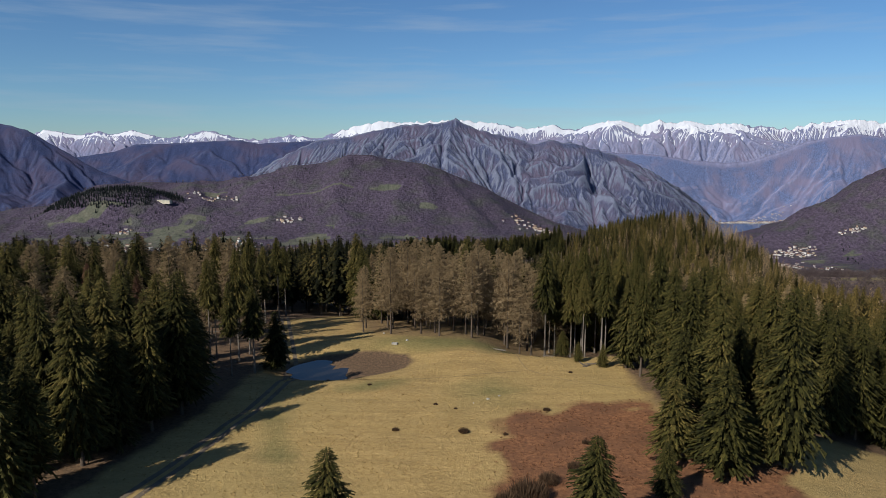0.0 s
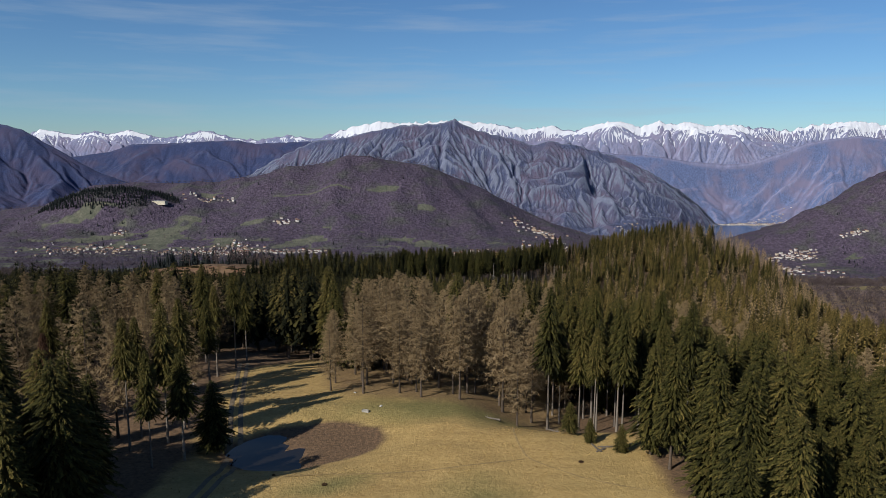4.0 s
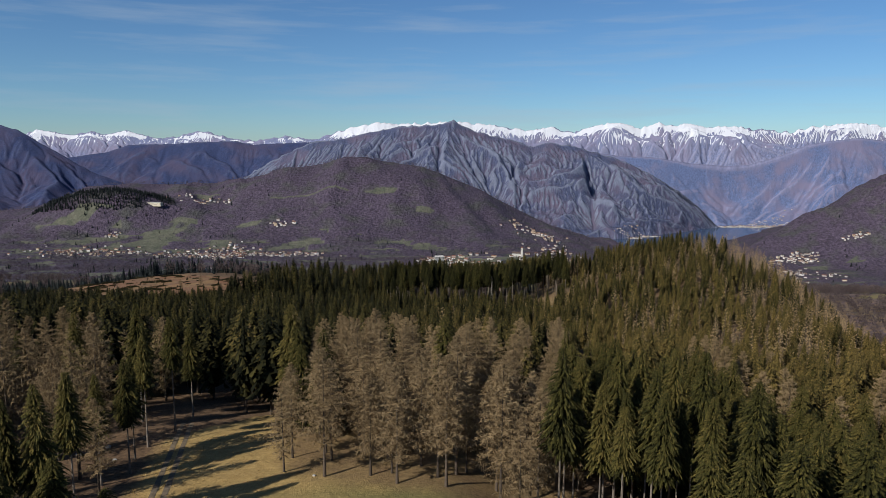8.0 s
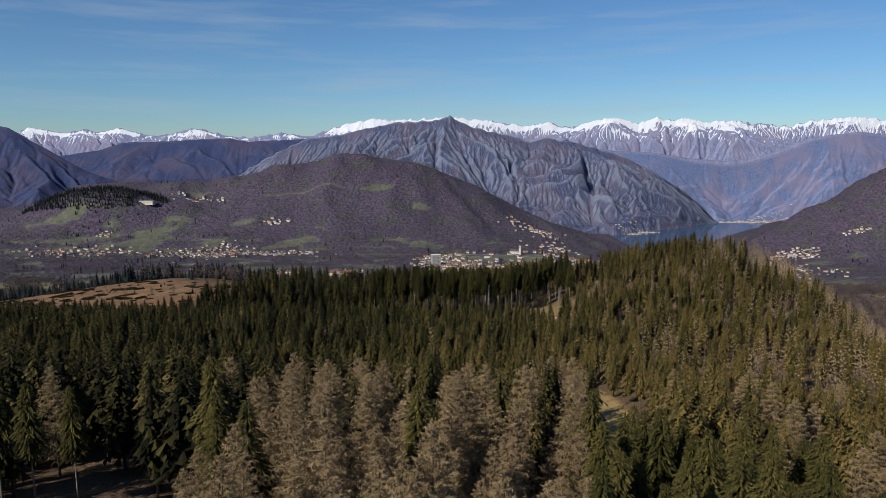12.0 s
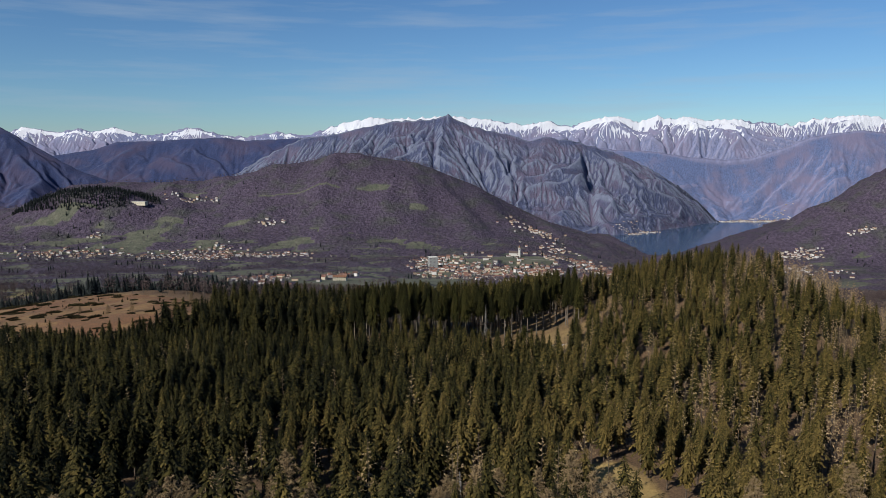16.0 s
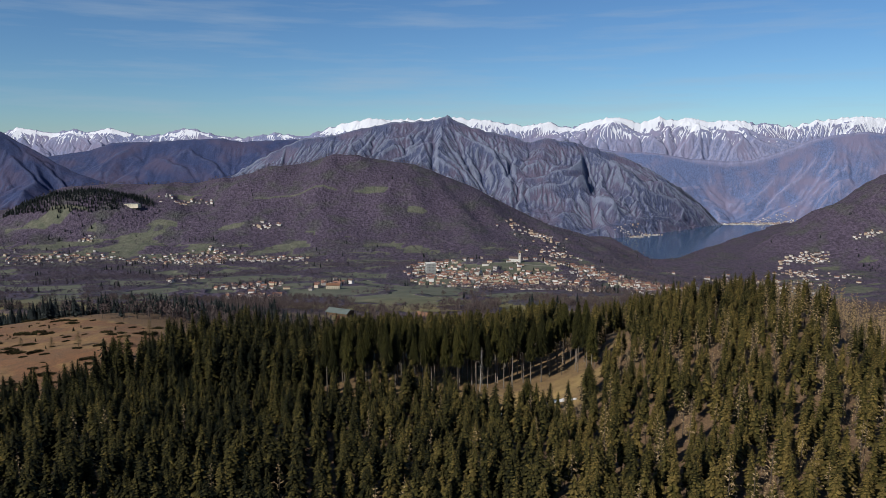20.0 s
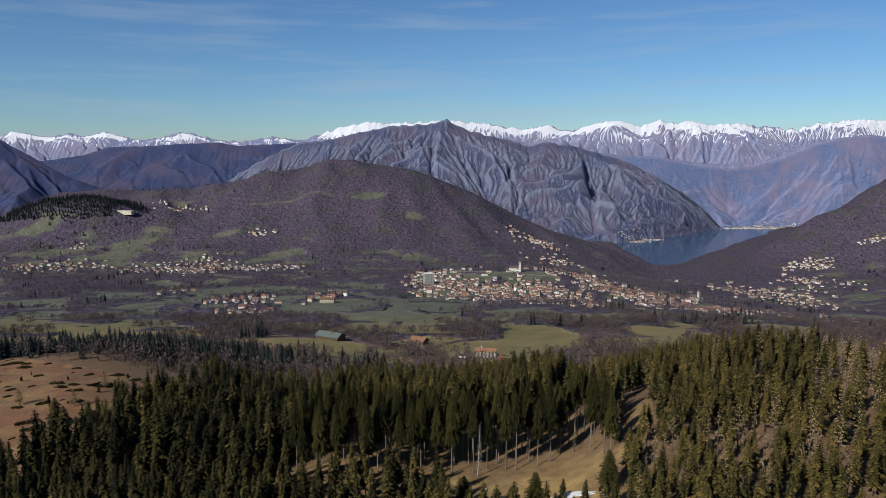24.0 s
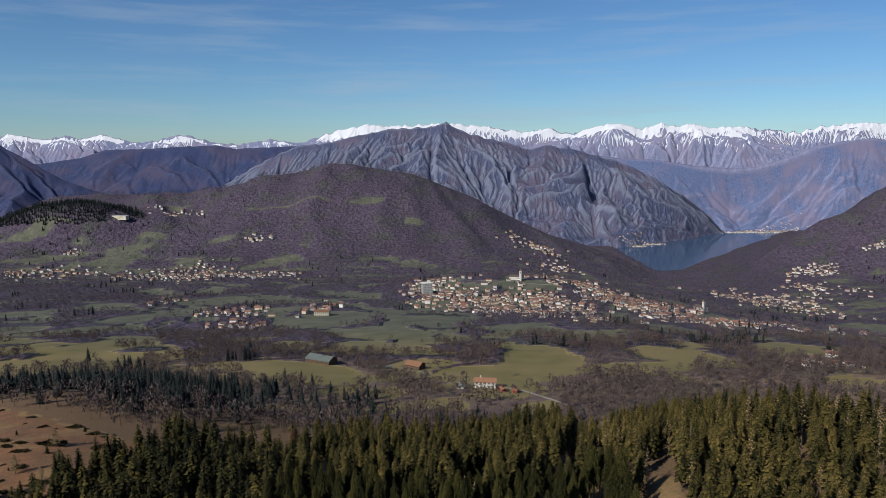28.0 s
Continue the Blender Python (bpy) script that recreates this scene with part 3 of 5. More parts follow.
# ---- trees ----
def spruce_crown(seed, boughs, fans, height_m, low, spread, blunt=0.64):
    """A cone of many small drooping boughs round a core tinted dark as inner shade: vertices, triangles, tint."""
    r = np.random.RandomState(seed)
    V, F, T = [], [], []

    def tri(a, b, c, t):
        n = len(V)
        V.extend((a, b, c))
        F.append((n, n + 1, n + 2))
        T.extend(t)

    lump = r.uniform(0.74, 1.18, (12, 7))
    core = []
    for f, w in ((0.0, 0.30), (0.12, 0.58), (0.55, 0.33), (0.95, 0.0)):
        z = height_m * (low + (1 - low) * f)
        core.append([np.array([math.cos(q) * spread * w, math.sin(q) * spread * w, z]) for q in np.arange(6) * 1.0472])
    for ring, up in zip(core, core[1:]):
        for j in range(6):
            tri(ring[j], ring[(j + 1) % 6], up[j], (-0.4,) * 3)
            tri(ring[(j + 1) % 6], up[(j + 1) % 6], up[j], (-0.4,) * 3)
    top = np.array([0, 0, height_m])
    for j in range(3):
        q = j * 2.094
        tri(top, np.array([math.cos(q) * 0.28, math.sin(q) * 0.28, height_m * 0.955]), np.array([math.cos(q + 2.1) * 0.28, math.sin(q + 2.1) * 0.28, height_m * 0.955]), (0.25, 0.0, 0.0))
    for k in range(boughs):
        f = ((k + r.uniform(0, 1)) / boughs) ** 0.86 * 0.975
        a = k * 2.39996 + r.uniform(-0.45, 0.45)
        R = (spread * (1 - f) ** blunt * (0.74 + 0.26 * min(1, f * 5)) + 0.22) * lump[int(f * 11.9), int(a / 0.8976) % 7]
        L = R * r.uniform(0.72, 1.22)
        d, e = np.array([math.cos(a), math.sin(a), 0]), np.array([-math.sin(a), math.cos(a), 0])
        zz = height_m * (low + (1 - low) * f) + 0.30 * L
        droop = (0.40 + 0.22 * (1 - f)) * (1.0 if fans < 3 else 0.66) + r.uniform(-0.14, 0.14)
        at = lambda q: d * L * q + np.array([0, 0, zz + L * (0.08 * q - droop * q * q)])
        # lighter needles at tips and top; bough bases darkened to paint inner shade
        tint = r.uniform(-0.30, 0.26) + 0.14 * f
        w = 0.22 * L + 0.24 if fans < 3 else 0.085 * L + 0.15
        if fans <= 1:
            w *= r.uniform(0.8, 1.25)
            hang = np.array([0, 0, -0.50 * w])
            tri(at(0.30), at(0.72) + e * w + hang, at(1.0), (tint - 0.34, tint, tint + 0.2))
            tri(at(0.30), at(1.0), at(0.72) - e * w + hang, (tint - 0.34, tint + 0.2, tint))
            continue
        qs = np.linspace(0.34 if fans < 3 else 0.52, 1.0, fans + 1)
        for i in range(fans):
            q = (qs[i] + qs[i + 1]) / 2
            for side in (1, -1):
                ww = w * (1.22 - 0.72 * q) * r.uniform(0.7, 1.35)
                tip = at(q + r.uniform(0.02, 0.22)) + e * side * ww + [0, 0, -ww * r.uniform(0.15, 0.95)]
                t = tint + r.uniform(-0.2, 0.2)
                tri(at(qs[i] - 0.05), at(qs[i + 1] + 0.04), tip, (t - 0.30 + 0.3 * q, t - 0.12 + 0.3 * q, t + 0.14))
    return np.array(V), np.array(F), np.array(T)


def larch_crown(seed, branches, twigs, height_m, low, spread):
    """Bare limbs with many fine hanging twigs."""
    r = np.random.RandomState(seed)
    V, F, T = [], [], []
    for k in range(branches):
        f = (k + r.uniform(0, 1)) / branches
        z0 = height_m * (low + (1 - low) * f)
        R = spread * 1.25 * (1 - f) ** 0.72 * min(1, 0.45 + f * 2.2) * r.uniform(0.5, 1.15) + 0.25
        a = k * 2.4 + r.uniform(-0.4, 0.4)
        d, e = np.array([math.cos(a), math.sin(a), 0]), np.array([-math.sin(a), math.cos(a), 0])
        rise = r.uniform(-0.05, 0.35) + 0.45 * f
        at = lambda q: d * R * q + np.array([0, 0, z0 + R * (rise * q - 0.22 * q * q)])
        b = len(V)
        tint = r.uniform(-0.15, 0.15)
        V += [at(0) + e * 0.05, at(0) - e * 0.05, at(1.0)]
        F.append((b, b + 1, b + 2))
        T += [tint - 0.2] * 3
        for i in range(twigs):
            q = r.uniform(0.15, 1.02)
            p0 = at(q)
            L = (0.30 + 0.22 * R * (1.1 - 0.5 * q)) * r.uniform(0.6, 1.3)
            dirn = e * r.uniform(-1, 1) + d * r.uniform(-0.2, 0.7) + np.array([0, 0, r.uniform(-0.8, 0.45)])
            dirn = dirn / np.linalg.norm(dirn)
            side = np.cross(dirn, [r.uniform(-1, 1), r.uniform(-1, 1), 0.6])
            side = side / (np.linalg.norm(side) + 1e-6) * TWIG * r.uniform(0.6, 1.4)
            b = len(V)
            V += [p0 + side, p0 - side, p0 + dirn * L]
            F.append((b, b + 1, b + 2))
            T += [tint, tint, tint + 0.2]
    return np.array(V), np.array(F), np.array(T)


def trunk(seed, height_m, radius, sides=6, rings=4):
    r = np.random.RandomState(seed)
    V, F = [], []
    bend = r.uniform(-0.15, 0.15, 2)
    for k in range(rings + 1):
        f = k / rings
        rad = radius * (1 - 0.9 * f) * (1.35 if k == 0 else 1)
        for j in range(sides):
            a = 6.283 * j / sides
            V.append((rad * math.cos(a) + bend[0] * f * f, rad * math.sin(a) + bend[1] * f * f, height_m * 0.97 * f - (0.4 if k == 0 else 0)))
    for k in range(rings):
        for j in range(sides):
            a, b = k * sides + j, k * sides + (j + 1) % sides
            F += [(a, b, b + sides), (a, b + sides, a + sides)]
    return np.array(V), np.array(F), np.zeros(len(V))


def joined(name, label, category, crowns, trunks, trees, m_crown, m_trunk):
    """Many trees of one wood in one mesh: tree = (x, y, z, scale, turn, tint, kind)."""
    V, F, T, K, base = [], [], [], [], 0
    trees = np.asarray(trees, float)
    for k in range(len(crowns)):
        own = trees[trees[:, 6].astype(int) % len(crowns) == k]
        for (v, f, t), mat in ((crowns[k], 0), (trunks[k % len(trunks)], 1)):
            if not len(own):
                continue
            c, s = np.cos(own[:, 4])[:, None], np.sin(own[:, 4])[:, None]
            sc, wide = own[:, 3][:, None], (0.85 + 0.3 * hashed(own[:, 0], own[:, 1], 3))[:, None]
            x = (v[None, :, 0] * c - v[None, :, 1] * s) * sc * wide + own[:, 0][:, None]
            y = (v[None, :, 0] * s + v[None, :, 1] * c) * sc * wide + own[:, 1][:, None]
            z = v[None, :, 2] * sc + own[:, 2][:, None]
            V.append(np.stack([x, y, z], -1).reshape(-1, 3))
            F.append((f[None] + (np.arange(len(own)) * len(v))[:, None, None]).reshape(-1, 3) + base)
            T.append((t[None] + own[:, 5][:, None]).ravel())
            K.append(np.full(len(own) * len(f), mat))
            base += len(own) * len(v)
    me = mesh_from(name, np.concatenate(V), np.concatenate(F), [m_crown, m_trunk], np.concatenate(K), False, {"tint": np.concatenate(T)})
    return tagged(new(name, me), label, category, kind="stuff")


TWIG = 0.058
rng = np.random.RandomState(7)
SPRUCE_H, LARCH_H = 24.0, 22.0
near_spruce, near_larch = [], []
for k in range(6):
    low = (0.06, 0.10, 0.22, 0.12, 0.42, 0.55)[k]
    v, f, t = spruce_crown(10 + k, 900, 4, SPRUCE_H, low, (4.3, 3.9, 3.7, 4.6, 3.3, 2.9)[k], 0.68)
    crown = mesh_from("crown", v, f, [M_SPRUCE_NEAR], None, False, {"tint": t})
    v, f, t = trunk(20 + k, SPRUCE_H, 0.26, 8, 5)
    near_spruce.append((crown, mesh_from("trunk", v, f, [M_PALEBARK if low > 0.25 else M_BARK], None, True)))
for k in range(4):
    v, f, t = larch_crown(30 + k, 100, 46, LARCH_H, (0.20, 0.26, 0.15, 0.30)[k], (4.6, 4.2, 4.9, 4.0)[k])
    crown = mesh_from("crown", v, f, [M_LARCH], None, False, {"tint": t})
    v, f, t = trunk(40 + k, LARCH_H, 0.24, 8, 5)
    near_larch.append((crown, mesh_from("trunk", v, f, [M_BARK], None, True)))
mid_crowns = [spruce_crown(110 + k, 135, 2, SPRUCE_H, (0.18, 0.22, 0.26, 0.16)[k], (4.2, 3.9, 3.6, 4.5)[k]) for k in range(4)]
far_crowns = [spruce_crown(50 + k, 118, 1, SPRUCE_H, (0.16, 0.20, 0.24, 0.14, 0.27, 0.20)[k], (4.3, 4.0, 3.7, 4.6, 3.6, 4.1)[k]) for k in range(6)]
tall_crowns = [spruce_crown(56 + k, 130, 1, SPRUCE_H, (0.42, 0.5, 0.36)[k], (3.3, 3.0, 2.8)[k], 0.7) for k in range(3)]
far_trunks = [trunk(60 + k, SPRUCE_H, 0.26, 4, 2) for k in range(3)]
TWIG = 0.22
far_larches = [larch_crown(70 + k, 27, 6, LARCH_H, 0.15, (3.9, 3.4, 3.0, 4.2)[k]) for k in range(4)]


young_spruce = [(mesh_from("crown", *far_crowns[k][:2], [M_SPRUCE], None, False, {"tint": far_crowns[k][2]}), near_spruce[k][1]) for k in range(4)]
# crown copies with raised tint, painted as if in full sun
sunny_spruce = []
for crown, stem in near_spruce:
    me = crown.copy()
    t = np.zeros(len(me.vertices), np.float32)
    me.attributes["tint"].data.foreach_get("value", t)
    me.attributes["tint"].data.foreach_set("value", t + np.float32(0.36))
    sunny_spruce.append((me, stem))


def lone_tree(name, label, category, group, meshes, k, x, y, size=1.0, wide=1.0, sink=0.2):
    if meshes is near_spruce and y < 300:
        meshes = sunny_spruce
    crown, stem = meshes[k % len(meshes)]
    ob = new(name, stem)
    part("crown", crown, ob)
    ob.location = (x, y, float(height(x, y)) - sink)
    ob.scale = (size * wide, size * wide, size)
    ob.rotation_euler = (0, 0, rng.uniform(0, 6.28))
    return tagged(ob, label, category, group)


def plant_near_hills():
    spruces, middle, tall, larches, lone, lone_l, lone_t = [], [], [], [], 0, 0, 0
    step = 5.4
    pts = []
    for iy, y0 in enumerate(np.arange(64, 650, step)):
        for x0 in np.arange(-0.68 * y0 - 32, 0.68 * y0 + 12, step):
            pts.append((x0 + (iy % 2) * step / 2 + rng.uniform(-1.7, 1.7), y0 + rng.uniform(-1.7, 1.7)))
    pts = np.array(pts)
    pts = pts[~open_ground(pts[:, 0], pts[:, 1])]
    pts = pts[(pts[:, 1] < 575 + 0.10 * pts[:, 0] + 60 * S(90, 170, pts[:, 0]) + 18 * (vnoise(pts[:, 0] / 20, pts[:, 0] * 0, 4)))]
    pts = pts[(rng.uniform(0, 1, len(pts)) < 0.95) & (vnoise(pts[:, 0] / 9, pts[:, 1] / 9, 14) < np.where(pts[:, 1] < 200, np.where((pts[:, 0] < -40) & (pts[:, 1] < 116), 0.66, 1.0), np.where(pts[:, 0] > 60, 0.96, 0.88)))]
    for (x, y), z in zip(pts, height(pts[:, 0], pts[:, 1])):
        larch = False
        if np.interp(y, [141, 187, 262, 282], [-44, -38, -25, -18]) < x < np.interp(y, [141, 187, 262, 282], [24, 30, 46, 46]) and 141 < y < 282:
            larch = not (x > 21 and y < 165) and (y < 178 or rng.uniform() < 0.90 - 0.5 * S(0.50, 0.62, vnoise(x / 15, y / 12, 31)) - 0.25 * S(235, 275, y))
        elif x < -34 and 114 < y < 212:
            if rng.uniform() < (0.58 if x > -78 else 0.22):
                continue
            larch = rng.uniform() < 0.60 * S(-44, -56, x)
        elif x > 60 and y > 180:
            larch = rng.uniform() < 0.14 + 0.62 * S(150, 215, x) + 0.45 * (vnoise(x / 22, y / 26, 8) > 0.64)
        else:
            larch = y > 114 and rng.uniform() < 0.03
        # right side warmer with cones and painted lit, left side tinted as shaded
        warm_lit = (0.80 - 0.34 * S(300, 420, y)) * S(-80, 120, x) - 0.42 + 0.30 * (vnoise(x / 30, y / 30, 12) - 0.5)
        if larch:
            if rng.uniform() < 0.07:
                continue
            s = rng.uniform(0.66, 1.08) * (1 - 0.22 * S(200, 260, y))
            if y < 262 and lone_l < 290 and abs(x) < 110:
                lone_l += 1
                lone_tree("larch", "leafless greyish-brown larch with fine hanging twigs", "tree", "larches behind the meadow", near_larch, rng.randint(4), x, y, s)
            else:
                larches.append((x, y, z - 0.2, s * 0.9, rng.uniform(0, 6.28), rng.uniform(0.1, 0.8) + 0.3 * S(120, 200, x), rng.randint(4)))
            continue
        s = rng.uniform(0.72, 1.04) * (1 - 0.10 * (x > 45))
        edge_tall = 19 < x < 46 and 134 < y < 164
        if y < 200 and lone < 300 and abs(x) < 0.66 * y + 4:
            lone += 1
            k = rng.randint(4, 6) if edge_tall or (-78 < x < -34 and y > 114) else rng.randint(4)
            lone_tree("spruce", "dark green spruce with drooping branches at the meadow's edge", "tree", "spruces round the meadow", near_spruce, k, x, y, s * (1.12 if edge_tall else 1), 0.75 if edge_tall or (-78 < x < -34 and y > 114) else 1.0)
            continue
        if y > 462 and -28 < x < 82:
            if y < 524 and rng.uniform() < 0.30:
                continue
            # the old stand behind the clearing, on long bare stems
            s = rng.uniform(0.95, 1.18)
            if y < 520 and lone_t < 90:
                lone_t += 1
                lone_tree("tall_spruce", "tall spruce on a long bare pale stem behind the clearing", "tree", "tall spruces at the clearing", near_spruce, 4 + rng.randint(2), x, y, s, 0.72)
            else:
                tall.append((x, y, z - 0.2, s, rng.uniform(0, 6.28), rng.uniform(0.0, 0.55), rng.randint(3)))
            continue
        s *= 1 - 0.30 * S(215, 270, y) * (1 - 0.6 * S(440, 520, y))
        if y > 470 and x < 0:
            s *= 1.25
        (middle if y < 320 else spruces).append((x, y, z - 0.2, s, rng.uniform(0, 6.28), rng.uniform(-0.05, 0.65) + warm_lit, rng.randint(6)))
    print("spruces", len(spruces), len(middle), lone, "larches", len(larches), lone_l, "tall", len(tall), lone_t)
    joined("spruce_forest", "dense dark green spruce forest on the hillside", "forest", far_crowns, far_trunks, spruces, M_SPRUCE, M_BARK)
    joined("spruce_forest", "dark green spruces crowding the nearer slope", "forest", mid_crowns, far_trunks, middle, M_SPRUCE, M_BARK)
    joined("spruce_forest", "old tall spruce stand with long bare stems", "forest", tall_crowns, far_trunks, tall, M_SPRUCE, M_PALEBARK)
    joined("larch_wood", "leafless greyish-brown larches among the spruces", "forest", far_larches, far_trunks, larches, M_LARCH, M_BARK)


plant_near_hills()

# ---- the valley ----
TOWN = [(2, 1960, 60, 210, 42), (100, 1760, 82, 150, 74), (238, 1700, 80, 200, 92), (405, 2100, 92, 230, 66), (499, 1840, 84, 200, 80), (520, 1600, 62, 150, 44), (415, 2900, 90, 110, 30), (447, 2640, 60, 70, 16)]
HAMLETS = [(-1201, 2440, 180, 80, 56), (-881, 2380, 60, 60, 12), (-733, 2410, 110, 110, 72), (-521, 2400, 100, 70, 26), (-550, 1747, 30, 90, 7), (-352, 1531, 66, 80, 16), (-198, 1606, 34, 90, 12), (-302, 1377, 50, 30, 8),
           (1145, 2560, 180, 180, 95), (1448, 2820, 110, 90, 28), (1574, 3065, 81, 40, 34), (683, 1560, 90, 120, 20), (404, 946, 31, 40, 6), (-626, 2765, 32, 20, 7), (-1248, 2702, 26, 24, 6), (-1000, 3016, 150, 26, 16), (1858, 3128, 37, 12, 8)]
SHORE_TOWNS = [(1960, 4532, 150, 18, 120), (2090, 4560, 150, 40, 120), (2200, 4600, 120, 40, 50), (1080, 3960, 60, 16, 40), (1170, 4030, 70, 14, 40)]
TOWNS = TOWN + HAMLETS + SHORE_TOWNS


def shuffled(n, l):
    """A random number for each house, single or joined."""
    info, geo, add, fr = n.new("ShaderNodeObjectInfo"), n.new("ShaderNodeNewGeometry"), n.new("ShaderNodeMath"), n.new("ShaderNodeMath")
    fr.operation = "FRACT"
    l.new(info.outputs["Random"], add.inputs[0])
    l.new(geo.outputs["Random Per Island"], add.inputs[1])
    l.new(add.outputs[0], fr.inputs[0])
    return fr.outputs[0]


def house_material():
    m, n, l, p = material("house_render", 0.9)
    cr = n.new("ShaderNodeValToRGB")
    cr.color_ramp.interpolation = "CONSTANT"
    for k, (at, c) in enumerate(((0.0, (0.50, 0.48, 0.45)), (0.30, (0.46, 0.40, 0.31)), (0.50, (0.62, 0.61, 0.59)), (0.72, (0.42, 0.33, 0.24)), (0.84, (0.32, 0.30, 0.29)))):
        e = cr.color_ramp.elements[k] if k < 2 else cr.color_ramp.elements.new(at)
        e.position, e.color = at, (*c, 1)
    l.new(shuffled(n, l), cr.inputs[0])
    c = mix(n, l, ramp(n, l, tex_noise(n, l, 0.5, 4), 0.35, 0.75), cr.outputs[0], mix(n, l, 0.3, cr.outputs[0], (0.25, 0.22, 0.18)))
    l.new(c, p.inputs["Base Color"])
    return m


def roof_material():
    m, n, l, p = material("roof_tiles", 0.9)
    cr = n.new("ShaderNodeValToRGB")
    for k, (at, tone) in enumerate(((0.0, (0.085, 0.070, 0.064)), (0.30, (0.130, 0.074, 0.058)), (0.65, (0.200, 0.098, 0.070)), (1.0, (0.265, 0.135, 0.095)))):
        e = cr.color_ramp.elements[k] if k < 2 else cr.color_ramp.elements.new(at)
        e.position, e.color = at, (*tone, 1)
    l.new(shuffled(n, l), cr.inputs[0])
    c = cr.outputs[0]
    c = mix(n, l, ramp(n, l, tex_noise(n, l, 1.2, 4), 0.3, 0.7), mix(n, l, 0.4, c, (0.07, 0.05, 0.045)), c)
    l.new(c, p.inputs["Base Color"])
    w = node(n, "TexWave", Scale=2.2, Distortion=0.4)
    co = n.new("ShaderNodeTexCoord")
    l.new(co.outputs["Object"], w.inputs["Vector"])
    bump(n, l, p, w.outputs[1], 0.5, 0.05)
    return m


M_WALL, M_ROOF = house_material(), roof_material()
M_GLASS = plain("dark_window", (0.035, 0.04, 0.05), 0.2, 0.2, 1)
M_WOOD = plain("weathered_wood", (0.13, 0.085, 0.055), 0.85, 0.35, 2)
M_STONE = plain("pale_stone", (0.42, 0.40, 0.36), 0.9, 0.3, 1.2)


def box(bm, x0, y0, z0, x1, y1, z1):
    v = [bm.verts.new(c) for c in ((x0, y0, z0), (x1, y0, z0), (x1, y1, z0), (x0, y1, z0), (x0, y0, z1), (x1, y0, z1), (x1, y1, z1), (x0, y1, z1))]
    for f in ((3, 2, 1, 0), (4, 5, 6, 7), (0, 1, 5, 4), (1, 2, 6, 5), (2, 3, 7, 6), (3, 0, 4, 7)):
        bm.faces.new([v[i] for i in f])


def done(bm, name, mats):
    me = bpy.data.meshes.new(name)
    bmesh.ops.recalc_face_normals(bm, faces=bm.faces)
    bm.to_mesh(me)
    bm.free()
    for m in mats:
        me.materials.append(m)
    return me


def house_meshes(w, d, h, pitch):
    """Walls with gables, and a roof of two slabs with eaves."""
    bm = bmesh.new()
    r = h + w / 2 * pitch
    pts = [(-w / 2, -3), (w / 2, -3), (w / 2, h), (0, r), (-w / 2, h)]
    a = [bm.verts.new((x, -d / 2, z)) for x, z in pts]
    b = [bm.verts.new((x, d / 2, z)) for x, z in pts]
    bm.faces.new(a)
    bm.faces.new(b[::-1])
    for k in range(5):
        bm.faces.new((a[k], a[(k + 1) % 5], b[(k + 1) % 5], b[k]))
    walls = done(bm, "walls", [M_WALL])
    bm = bmesh.new()
    o, t = 0.7, 0.25
    for s in (-1, 1):
        pr = [(0, r + 0.02), (s * (w / 2 + o), h - o * pitch + 0.02), (s * (w / 2 + o), h - o * pitch + t), (0, r + t)]
        a = [bm.verts.new((x, -d / 2 - o, z)) for x, z in pr]
        b = [bm.verts.new((x, d / 2 + o, z)) for x, z in pr]
        bm.faces.new(a)
        bm.faces.new(b)
        for k in range(4):
            bm.faces.new((a[k], a[(k + 1) % 4], b[(k + 1) % 4], b[k]))
    roof = done(bm, "roof", [M_ROOF])
    bm = bmesh.new()
    box(bm, w * 0.2, -0.5, r - w * 0.22 * pitch, w * 0.2 + 0.8, 0.4, r + 0.9)
    box(bm, w * 0.2 - 0.12, -0.62, r + 0.9, w * 0.2 + 0.92, 0.52, r + 1.1)
    return walls, roof, done(bm, "chimney", [M_STONE])


HOUSES = [house_meshes(*q) for q in ((10, 12, 6.0, 0.5), (9, 14, 5.0, 0.45), (12, 13, 7.5, 0.42), (8, 10, 5.2, 0.55), (11, 20, 6.5, 0.45), (13, 13, 9.5, 0.4))]


def as_arrays(me):
    me.calc_loop_triangles()
    return np.array([v.co[:] for v in me.vertices]), np.array([t.vertices[:] for t in me.loop_triangles])


